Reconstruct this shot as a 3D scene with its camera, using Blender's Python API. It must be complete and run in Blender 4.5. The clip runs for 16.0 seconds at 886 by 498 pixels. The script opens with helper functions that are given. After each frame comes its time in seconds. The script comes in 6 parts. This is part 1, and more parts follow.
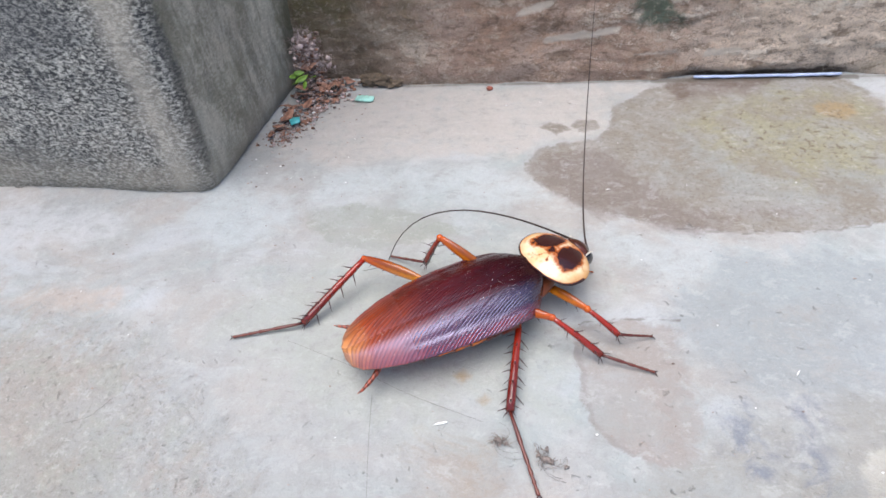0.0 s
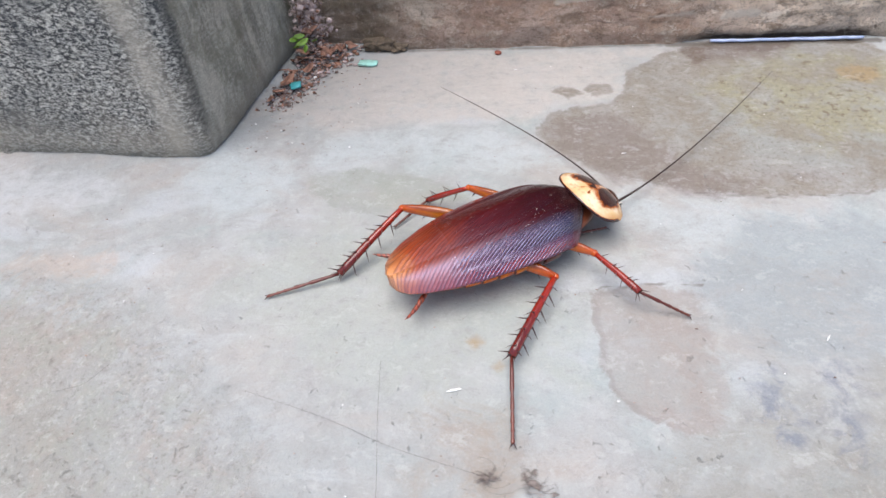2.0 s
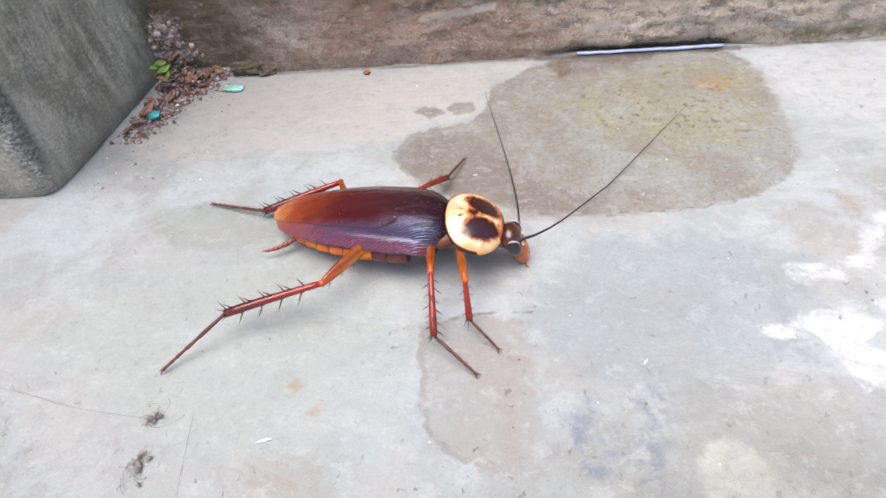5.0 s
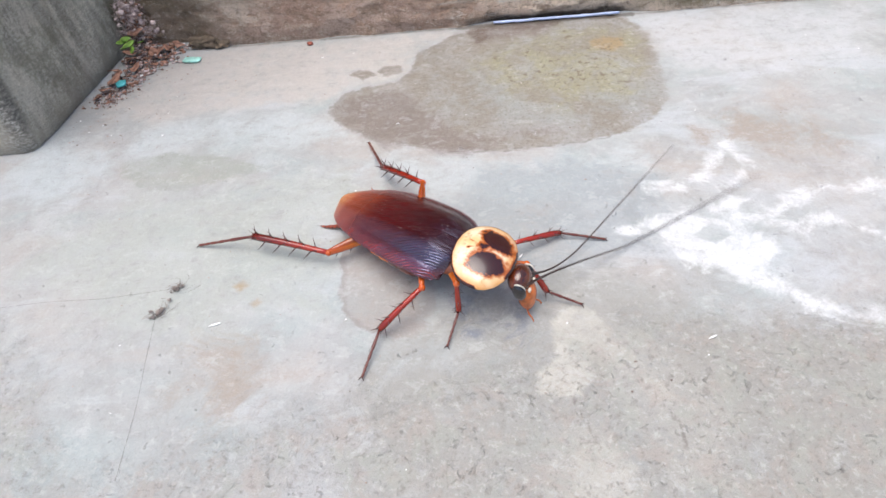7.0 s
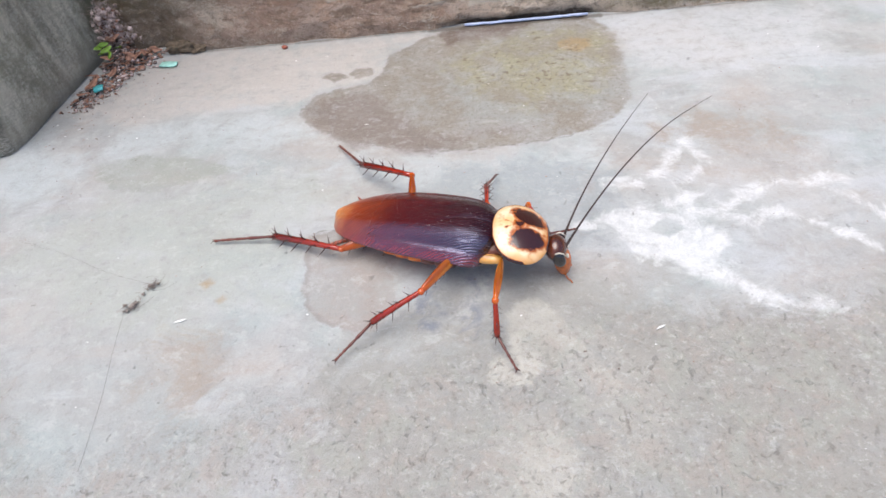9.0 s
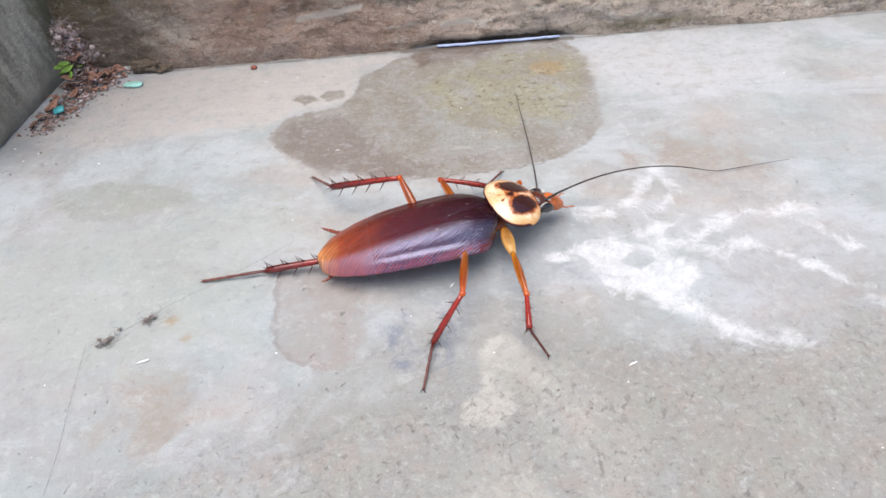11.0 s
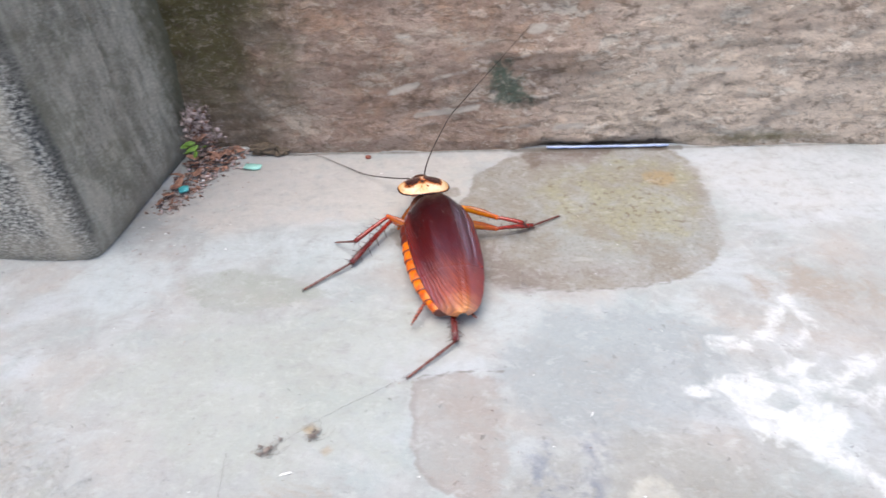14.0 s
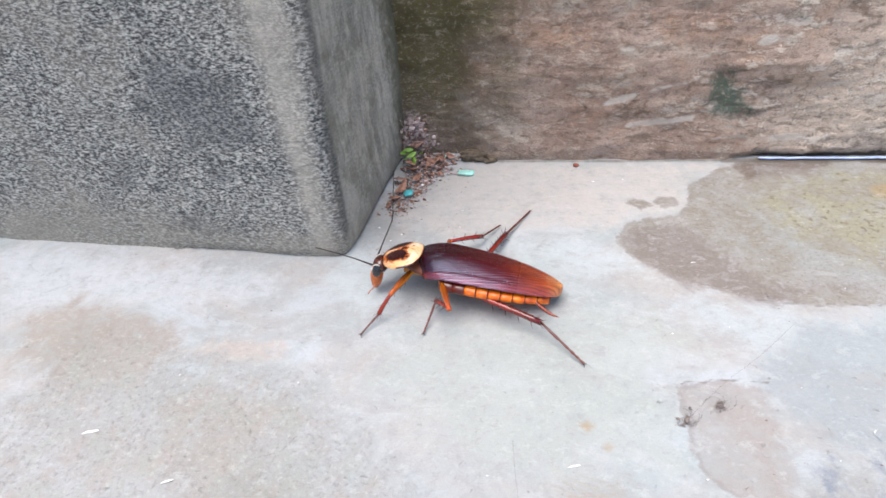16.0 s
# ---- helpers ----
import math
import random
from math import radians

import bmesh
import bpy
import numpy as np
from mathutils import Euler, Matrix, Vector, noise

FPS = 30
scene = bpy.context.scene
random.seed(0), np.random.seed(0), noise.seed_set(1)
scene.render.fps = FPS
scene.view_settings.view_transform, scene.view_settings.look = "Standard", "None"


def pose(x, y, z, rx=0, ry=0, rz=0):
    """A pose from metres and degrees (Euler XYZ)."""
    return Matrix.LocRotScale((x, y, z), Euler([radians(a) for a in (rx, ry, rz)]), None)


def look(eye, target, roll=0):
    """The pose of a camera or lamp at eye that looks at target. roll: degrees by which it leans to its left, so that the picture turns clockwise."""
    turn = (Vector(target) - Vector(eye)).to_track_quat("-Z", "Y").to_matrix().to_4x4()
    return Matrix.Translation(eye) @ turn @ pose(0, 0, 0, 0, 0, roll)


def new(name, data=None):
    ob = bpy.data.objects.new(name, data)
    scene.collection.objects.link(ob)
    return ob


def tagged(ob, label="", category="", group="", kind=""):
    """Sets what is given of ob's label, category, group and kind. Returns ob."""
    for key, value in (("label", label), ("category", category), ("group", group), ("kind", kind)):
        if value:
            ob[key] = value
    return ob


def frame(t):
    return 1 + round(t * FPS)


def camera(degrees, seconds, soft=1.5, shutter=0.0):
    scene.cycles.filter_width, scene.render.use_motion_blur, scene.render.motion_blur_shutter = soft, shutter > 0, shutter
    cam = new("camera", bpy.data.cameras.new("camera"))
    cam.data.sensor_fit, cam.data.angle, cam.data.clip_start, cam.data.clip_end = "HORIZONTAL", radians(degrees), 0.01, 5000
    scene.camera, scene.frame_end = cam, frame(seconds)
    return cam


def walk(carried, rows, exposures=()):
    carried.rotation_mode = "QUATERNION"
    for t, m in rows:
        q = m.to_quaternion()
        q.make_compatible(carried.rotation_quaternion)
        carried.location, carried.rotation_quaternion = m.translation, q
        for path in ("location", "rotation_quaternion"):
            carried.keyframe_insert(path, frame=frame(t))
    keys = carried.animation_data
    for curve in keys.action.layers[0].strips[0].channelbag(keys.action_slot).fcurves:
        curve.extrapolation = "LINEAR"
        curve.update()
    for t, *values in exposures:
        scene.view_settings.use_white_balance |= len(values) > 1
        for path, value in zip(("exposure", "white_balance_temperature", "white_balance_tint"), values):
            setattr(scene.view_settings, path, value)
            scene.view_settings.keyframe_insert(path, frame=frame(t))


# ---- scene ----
MM = 0.001
cam = camera(75.4, 16.0, soft=1.55, shutter=0.4)
PATH = [
    (0, (0.03585, -0.01003, 0.06725), (0.02458, 0.05878, -0.00443), -6.11),
    (0.5, (0.03467, -0.00922, 0.06498), (0.02423, 0.05869, -0.00767), -5.68),
    (1, (0.03515, -0.01026, 0.06402), (0.02464, 0.05705, -0.00918), -5.60),
    (1.5, (0.03467, -0.01015, 0.06336), (0.02442, 0.05739, -0.00967), -5.41),
    (2, (0.03352, -0.01001, 0.06213), (0.02277, 0.05720, -0.01113), -5.89),
    (2.5, (0.03909, -0.00687, 0.06235), (0.03029, 0.06149, -0.01010), -5.11),
    (3, (0.04521, -0.00462, 0.05939), (0.03891, 0.06374, -0.01332), -4.20),
    (5.5, (0.05381, -0.00431, 0.06363), (0.04719, 0.06320, -0.00986), -6.53),
    (6, (0.05665, -0.00534, 0.06466), (0.04931, 0.06270, -0.00825), -7.32),
    (6.5, (0.06336, -0.02010, 0.06489), (0.05846, 0.04723, -0.00888), -6.21),
    (7, (0.06423, -0.02430, 0.06690), (0.06082, 0.04240, -0.00753), -6.09),
    (7.5, (0.06542, -0.02506, 0.06583), (0.06138, 0.04133, -0.00885), -7.03),
    (8, (0.06668, -0.02636, 0.06451), (0.06330, 0.04024, -0.01002), -6.38),
    (8.5, (0.06964, -0.02716, 0.06601), (0.06592, 0.03979, -0.00818), -6.77),
    (11, (0.07130, -0.02256, 0.06988), (0.07217, 0.04461, -0.00420), -4.33),
    (11.5, (0.07275, -0.02203, 0.07087), (0.07422, 0.04583, -0.00257), -4.11),
    (12, (0.07226, -0.02298, 0.06889), (0.07372, 0.04466, -0.00475), -3.46),
    (12.5, (0.07013, -0.01721, 0.07498), (0.07100, 0.05245, 0.00323), -3.86),
    (13, (0.06664, -0.01423, 0.07918), (0.06677, 0.05693, 0.00892), -3.89),
    (13.5, (0.06231, -0.01222, 0.07950), (0.06223, 0.05988, 0.01021), -3.49),
    (14, (0.05252, -0.01388, 0.07904), (0.05029, 0.05914, 0.01076), -2.06),
    (14.5, (0.03750, -0.01390, 0.07967), (0.03076, 0.05939, 0.01197), -4.33),
    (15, (0.03107, -0.01446, 0.08364), (0.02130, 0.05796, 0.01537), -5.35),
    (15.5, (0.02420, -0.01744, 0.08577), (0.01225, 0.05451, 0.01735), -5.78),
    (16, (0.02006, -0.01917, 0.08563), (0.00527, 0.05294, 0.01794), -6.80),
]
EXPOSURES = [(0.0, 0.67, 6360, 9), (2.0, 0.65, 6420, 9), (5.5, 0.78, 6490, 9), (8.0, 0.65, 6490, 9), (11.0, 0.61, 6490, 9), (12.5, 0.60, 6490, 9), (13.5, 0.67, 6470, 9), (15.0, 0.83, 6360, 9), (16.0, 0.87, 6360, 9)]
walk(cam, [(t, look(eye, target, roll)) for t, eye, target, roll in PATH], EXPOSURES)

# ---- light: a bright overcast sky, brightest overhead ----
world = bpy.data.worlds.new("sky")
scene.world = world
world.use_nodes = True
sky = world.node_tree.nodes.new("ShaderNodeTexSky")
sky.sky_type = "NISHITA"
sky.sun_disc = False
sky.sun_elevation, sky.sun_rotation = radians(81), radians(234)
sky.air_density, sky.dust_density, sky.ozone_density = 1.0, 3.0, 1.0
world.node_tree.nodes["Background"].inputs["Strength"].default_value = 0.14
world.node_tree.links.new(sky.outputs[0], world.node_tree.nodes["Background"].inputs["Color"])
sun = new("sun", bpy.data.lights.new("sun", "SUN"))
sun.data.energy, sun.data.angle, sun.data.color = 2.0, radians(54), (1.0, 0.965, 0.93)
sun.matrix_world = look((-0.07, -0.05, 0.55), (0.0, 0.0, 0.0))


# ---- materials ----
class Nodes:
    """A small builder for a node material; lengths inside are in millimetres."""

    def __init__(self, name, rough=0.6, spec=0.5, coat=0.0):
        self.mat = bpy.data.materials.new(name)
        self.mat.use_nodes = True
        self.t = self.mat.node_tree
        self.b = self.t.nodes["Principled BSDF"]
        self.b.inputs["Roughness"].default_value = rough
        self.b.inputs["Specular IOR Level"].default_value = spec
        self.b.inputs["Coat Weight"].default_value = coat
        coord = self.t.nodes.new("ShaderNodeTexCoord")
        self.p = self.scale(coord.outputs["Object"], (1000, 1000, 1000))

    def put(self, socket, v):
        if isinstance(v, bpy.types.NodeSocket):
            self.t.links.new(v, socket)
        elif isinstance(v, (tuple, list)) and socket.type == "RGBA":
            socket.default_value = (*v[:3], 1)
        else:
            socket.default_value = v

    def scale(self, v, s):
        n = self.t.nodes.new("ShaderNodeMapping")
        self.put(n.inputs["Vector"], v)
        n.inputs["Scale"].default_value = s
        return n.outputs[0]

    def noise(self, s, detail=4, rough=0.55, warp=0.0, v=None):
        n = self.t.nodes.new("ShaderNodeTexNoise")
        self.put(n.inputs["Vector"], v or self.p)
        for key, value in (("Scale", s), ("Detail", detail), ("Roughness", rough), ("Distortion", warp)):
            n.inputs[key].default_value = value
        return n.outputs["Fac"]

    def cells(self, s, v=None, feature="F1", out="Distance"):
        n = self.t.nodes.new("ShaderNodeTexVoronoi")
        n.feature = feature
        self.put(n.inputs["Vector"], v or self.p)
        n.inputs["Scale"].default_value = s
        return n.outputs[out]

    def math(self, op, a, b=0.0, c=0.0):
        n = self.t.nodes.new("ShaderNodeMath")
        n.operation = op
        for i, v in enumerate((a, b, c)):
            self.put(n.inputs[i], v)
        return n.outputs[0]

    def step(self, v, lo, hi, a=0.0, b=1.0):
        n = self.t.nodes.new("ShaderNodeMapRange")
        n.interpolation_type = "SMOOTHSTEP"
        for i, x in enumerate((v, lo, hi, a, b)):
            self.put(n.inputs[i], x)
        return n.outputs[0]

    def mix(self, f, a, b, blend="MIX"):
        n = self.t.nodes.new("ShaderNodeMix")
        n.data_type, n.blend_type = "RGBA", blend
        self.put(n.inputs[0], f)
        self.put(n.inputs[6], a)
        self.put(n.inputs[7], b)
        return n.outputs[2]

    def attr(self, name):
        n = self.t.nodes.new("ShaderNodeAttribute")
        n.attribute_name = name
        return n.outputs["Fac"]

    def xyz(self):
        n = self.t.nodes.new("ShaderNodeSeparateXYZ")
        self.put(n.inputs[0], self.p)
        return n.outputs

    def done(self, colour, height=None, depth=0.2, strength=0.6, rough=None):
        self.put(self.b.inputs["Base Color"], colour)
        if rough is not None:
            self.put(self.b.inputs["Roughness"], rough)
        if height is not None:
            n = self.t.nodes.new("ShaderNodeBump")
            n.inputs["Strength"].default_value, n.inputs["Distance"].default_value = strength, depth * MM
            self.put(n.inputs["Height"], height)
            self.put(self.b.inputs["Normal"], n.outputs[0])
        return self.mat


def stained(n, name, ragged, lo=0.38, hi=0.62, amount=0.9):
    """A stain's mask: its soft outline, roughened by a noise."""
    return n.step(n.math("ADD", n.attr(name), n.math("MULTIPLY", n.math("SUBTRACT", ragged, 0.5), amount)), lo, hi)


def floor_material():
    n = Nodes("weathered concrete", rough=0.72, spec=0.35)
    broad, mid, fine, grit = n.noise(0.028, 4, 0.6), n.noise(0.13, 8, 0.66, 0.6), n.noise(0.55, 8, 0.68, 0.3), n.noise(3.6, 3, 0.6)
    ragged = n.noise(0.30, 10, 0.74, 0.6)
    tatter = n.noise(0.11, 11, 0.70, 0.7)
    flake = n.noise(0.36, 10, 0.80, 0.25, n.scale(n.p, (0.7, 1.0, 1.0)))
    hue = n.noise(0.040, 7, 0.60, 0.5, n.scale(n.p, (0.7, 1.2, 1.0)))
    blotch, cloud = n.noise(0.085, 10, 0.68, 0.5), n.noise(0.055, 9, 0.64, 0.6, n.scale(n.p, (0.6, 1.3, 1.0)))
    c = n.mix(n.step(broad, 0.36, 0.64), (0.455, 0.465, 0.450), (0.505, 0.505, 0.495))
    c = n.mix(n.step(hue, 0.49, 0.64, 0, 0.85), c, (0.520, 0.475, 0.435))
    c = n.mix(n.step(hue, 0.36, 0.49, 0.85, 0), c, (0.445, 0.490, 0.480))
    c = n.mix(n.step(mid, 0.48, 0.68, 0, 0.42), c, (0.42, 0.40, 0.375))
    c = n.mix(n.step(blotch, 0.51, 0.63, 0, 0.45), c, (0.60, 0.60, 0.59))
    c = n.mix(n.step(blotch, 0.35, 0.47, 0.42, 0), c, (0.39, 0.385, 0.37))
    c = n.mix(n.step(cloud, 0.51, 0.63, 0, 0.60), c, (0.61, 0.635, 0.66))
    # worn concrete is dimmed and warm lifted to carry light falloff in colour
    for name, colour, much in (
        ("warm", (0.605, 0.555, 0.510), 0.9), ("chalk", (0.64, 0.65, 0.66), 0.75), ("ice", (0.58, 0.625, 0.63), 0.75), ("green", (0.475, 0.495, 0.445), 0.7),
        ("sage", (0.38, 0.40, 0.35), 0.95), ("tan", (0.41, 0.345, 0.285), 0.9), ("peach", (0.58, 0.485, 0.42), 0.8),
        ("worn_dim", (0.415, 0.395, 0.365), 0.6), ("olive", (0.34, 0.30, 0.22), 0.4), ("cool", (0.375, 0.405, 0.41), 0.85), ("ash", (0.385, 0.372, 0.335), 0.9), ("patch", (0.41, 0.36, 0.325), 0.95), ("slate", (0.23, 0.255, 0.31), 0.85),
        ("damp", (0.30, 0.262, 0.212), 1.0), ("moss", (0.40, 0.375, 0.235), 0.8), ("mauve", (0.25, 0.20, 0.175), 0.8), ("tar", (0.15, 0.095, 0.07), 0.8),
        ("film", (0.58, 0.595, 0.61), 0.45), ("cream", (0.62, 0.59, 0.52), 0.92), ("slab", (0.36, 0.355, 0.34), 0.6), ("dust", (0.50, 0.475, 0.425), 0.6),
    ):
        crisp = name in ("damp", "patch", "cream", "sage", "tar")
        m = stained(n, name, ragged) if crisp else stained(n, name, tatter, 0.30, 0.80, 1.9)
        m = n.math("MULTIPLY", m, n.step(blotch, 0.36, 0.58, 0.85 if name == "cream" else 0.45, 1.0) if crisp else n.step(flake, 0.38, 0.56, 0.45, 1.0))
        if crisp:
            m = n.math("MULTIPLY", m, n.step(flake, 0.38, 0.55, 0.6, 1.0))
        if name in ("slate", "film"):
            m = n.math("MULTIPLY", m, n.step(n.noise(0.20, 9, 0.72, 0.6), 0.42, 0.58))
        if name == "moss":
            m = n.math("MULTIPLY", m, n.step(n.noise(0.13, 9, 0.74, 0.6), 0.40, 0.58, 0.2, 1.0))
        c = n.mix(n.math("MULTIPLY", m, much), c, colour)
    # the dark outline that a dried puddle leaves
    for name, much, near, far in (("damp", 0.35, 60.0, 86.0), ("patch", 0.45, 49.0, 55.0)):
        v = n.math("ADD", n.attr(name), n.math("MULTIPLY", n.math("SUBTRACT", ragged, 0.5), 0.9))
        ring = n.math("MULTIPLY", n.step(v, 0.40, 0.52), n.step(v, 0.52, 0.72, 1.0, 0.0))
        ring = n.math("MULTIPLY", ring, n.step(n.xyz()[0], near, far, 1.0, 0.05))
        c = n.mix(n.math("MULTIPLY", ring, much), c, (0.27, 0.235, 0.21))
    # lime bloom: ragged white veins with bare cells between them
    web = n.math("ABSOLUTE", n.math("SUBTRACT", n.noise(0.17, 9, 0.70, 0.8), 0.5))
    crust = n.math("MULTIPLY", stained(n, "lime", n.noise(0.15, 10, 0.68, 0.9), 0.34, 0.66, 1.5), n.step(web, 0.0, 0.05, 0.75, 1.0))
    crust = n.math("MULTIPLY", crust, n.step(n.noise(0.45, 10, 0.78, 0.4), 0.40, 0.54, 0.6, 1.0))
    c = n.mix(n.math("MULTIPLY", crust, 0.92), c, (0.83, 0.835, 0.83))
    c = n.mix(n.math("MULTIPLY", stained(n, "rust", ragged, 0.3, 0.8), 0.7), c, (0.44, 0.30, 0.14))
    c = n.mix(n.math("MULTIPLY", stained(n, "crack", fine, 0.28, 0.6), 0.7), c, (0.20, 0.175, 0.15))
    # dark crumbs bound in the damp, mossy stain, and pits all over
    crumbs = n.math("MULTIPLY", n.step(n.noise(0.62, 6, 0.70, 0.3), 0.54, 0.60), n.step(n.math("ADD", n.attr("moss"), n.math("MULTIPLY", n.math("SUBTRACT", mid, 0.5), 3.0)), 0.5, 1.1))
    c = n.mix(n.math("MULTIPLY", crumbs, 0.75), c, (0.17, 0.12, 0.065))
    speck = n.math("MULTIPLY", n.step(n.noise(1.5, 5, 0.7, 0.3), 0.53, 0.62), n.step(n.attr("damp"), 0.35, 0.7))
    c = n.mix(n.math("MULTIPLY", speck, 0.5), c, (0.20, 0.165, 0.125))
    worn_dim = stained(n, "worn_dim", ragged)
    pits = n.math("MULTIPLY", n.step(n.noise(0.9, 5, 0.65, 0.6), n.math("MULTIPLY_ADD", worn_dim, -0.06, 0.63), 0.70), n.step(mid, 0.40, 0.56, 0.15, 1.0))
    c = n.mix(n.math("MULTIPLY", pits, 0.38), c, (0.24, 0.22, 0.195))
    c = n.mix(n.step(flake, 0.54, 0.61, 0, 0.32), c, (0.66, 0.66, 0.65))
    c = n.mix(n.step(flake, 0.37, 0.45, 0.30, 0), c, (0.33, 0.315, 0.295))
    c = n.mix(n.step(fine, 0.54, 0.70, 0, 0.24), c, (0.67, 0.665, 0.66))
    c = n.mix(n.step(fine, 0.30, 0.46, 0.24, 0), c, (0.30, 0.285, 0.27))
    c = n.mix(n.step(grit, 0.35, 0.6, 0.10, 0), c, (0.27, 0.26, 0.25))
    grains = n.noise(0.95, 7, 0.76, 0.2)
    c = n.mix(n.math("MULTIPLY", worn_dim, n.step(n.noise(0.22, 6, 0.7, 0.5), 0.50, 0.62, 0, 0.45)), c, (0.45, 0.385, 0.335))
    c = n.mix(n.math("MULTIPLY", worn_dim, n.step(n.noise(0.19, 6, 0.7, 0.6), 0.40, 0.50, 0.45, 0)), c, (0.42, 0.43, 0.375))
    c = n.mix(n.math("MULTIPLY", n.step(grains, 0.54, 0.63), n.math("MULTIPLY_ADD", worn_dim, 0.42, 0.06)), c, (0.24, 0.215, 0.19))
    c = n.mix(n.math("MULTIPLY", n.step(grains, 0.37, 0.45, 1.0, 0.0), n.math("MULTIPLY_ADD", worn_dim, 0.34, 0.06)), c, (0.66, 0.645, 0.61))
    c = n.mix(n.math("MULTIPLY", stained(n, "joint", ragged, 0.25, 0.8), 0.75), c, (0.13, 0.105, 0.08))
    c = n.mix(1.0, c, (0.74, 0.74, 0.74), "MULTIPLY")
    rough = n.step(n.math("ADD", n.attr("damp"), n.math("MULTIPLY", mid, 0.4)), 0.2, 1.2, 0.75, 0.5)
    return n.done(c, n.math("ADD", n.math("ADD", n.math("MULTIPLY", fine, 0.6), n.math("MULTIPLY", flake, 0.8)), n.math("ADD", n.math("MULTIPLY", grit, 0.2), n.math("MULTIPLY", n.math("SUBTRACT", n.math("MULTIPLY", grains, worn_dim), pits), 0.8))), 0.36, 0.7, rough)


def wall_material():
    n = Nodes("weathered sandy plaster", rough=0.85, spec=0.3)
    lay = n.t.nodes.new("ShaderNodeMapping")
    n.put(lay.inputs["Vector"], n.p)
    lay.inputs["Rotation"].default_value, lay.inputs["Scale"].default_value = (0, radians(5), 0), (1, 1, 1.9)
    flat = lay.outputs[0]
    broad, strata, fine, grit = n.noise(0.05, 6, 0.65), n.noise(0.080, 11, 0.74, 0.12, flat), n.noise(0.40, 9, 0.74, 0.5, n.scale(n.p, (1, 1, 1.7))), n.noise(2.6, 4, 0.7, 0.4)
    flakes = n.noise(0.13, 11, 0.76, 0.1, flat)
    ragged = n.noise(0.28, 9, 0.72, 0.6)
    c = n.mix(n.step(broad, 0.35, 0.65), (0.36, 0.235, 0.175), (0.47, 0.345, 0.275))
    c = n.mix(n.step(n.noise(0.09, 7, 0.66, 0.5), 0.50, 0.62, 0, 0.6), c, (0.45, 0.275, 0.18))
    c = n.mix(n.math("MULTIPLY", stained(n, "sandy", ragged, 0.2, 0.9), 0.9), c, (0.70, 0.57, 0.45))
    c = n.mix(n.step(strata, 0.47, 0.60, 0, 0.6), c, (0.43, 0.335, 0.255))
    # pale layers broken off along ragged edges, with their shadows put in as colour
    c = n.mix(n.math("MULTIPLY", n.step(strata, 0.55, 0.59), n.step(n.attr("sandy"), 0.0, 0.5, 0.30, 0.75)), c, (0.68, 0.60, 0.50))
    c = n.mix(n.math("MULTIPLY", n.step(flakes, 0.56, 0.59), n.step(n.attr("sandy"), 0.0, 0.4, 0.20, 0.65)), c, (0.72, 0.63, 0.53))
    c = n.mix(n.math("MULTIPLY", n.step(flakes, 0.52, 0.55), n.step(flakes, 0.55, 0.57, 0.5, 0.0)), c, (0.20, 0.125, 0.08))
    c = n.mix(n.step(strata, 0.36, 0.43, 0.7, 0), c, (0.18, 0.12, 0.08))
    c = n.mix(n.math("MULTIPLY", stained(n, "grime", ragged, 0.2, 0.8), 0.62), c, (0.15, 0.13, 0.095))
    c = n.mix(n.math("MULTIPLY", stained(n, "lichen", n.noise(0.075, 10, 0.68, 0.5), 0.25, 0.95, 1.8), 0.85), c, (0.105, 0.092, 0.03))
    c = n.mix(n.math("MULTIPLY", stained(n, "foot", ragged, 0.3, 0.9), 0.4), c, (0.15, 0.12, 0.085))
    c = n.mix(n.math("MULTIPLY", stained(n, "algae", n.noise(0.26, 11, 0.78, 0.6), 0.36, 0.80, 2.0), 0.9), c, (0.070, 0.105, 0.075))
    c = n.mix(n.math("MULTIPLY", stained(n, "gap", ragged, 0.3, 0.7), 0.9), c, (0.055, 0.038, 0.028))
    c = n.mix(n.step(fine, 0.54, 0.62, 0, 0.34), c, (0.58, 0.475, 0.39))
    c = n.mix(n.step(fine, 0.39, 0.47, 0.55, 0), c, (0.15, 0.10, 0.07))
    c = n.mix(n.step(grit, 0.38, 0.50, 0.30, 0), c, (0.13, 0.095, 0.07))
    c = n.mix(n.step(n.noise(0.9, 8, 0.78, 0.3), 0.56, 0.63, 0, 0.35), c, (0.64, 0.54, 0.45))
    c = n.mix(1.0, c, (1.24, 1.26, 1.30), "MULTIPLY")
    c = n.mix(n.math("MULTIPLY", stained(n, "scratch", n.noise(0.5, 10, 0.80, 0.5), 0.42, 0.70), 0.75), c, (0.78, 0.70, 0.61))
    return n.done(c, n.math("ADD", n.math("ADD", fine, n.math("MULTIPLY", flakes, 1.6)), n.math("MULTIPLY", grit, 0.3)), 1.4, 1.0)


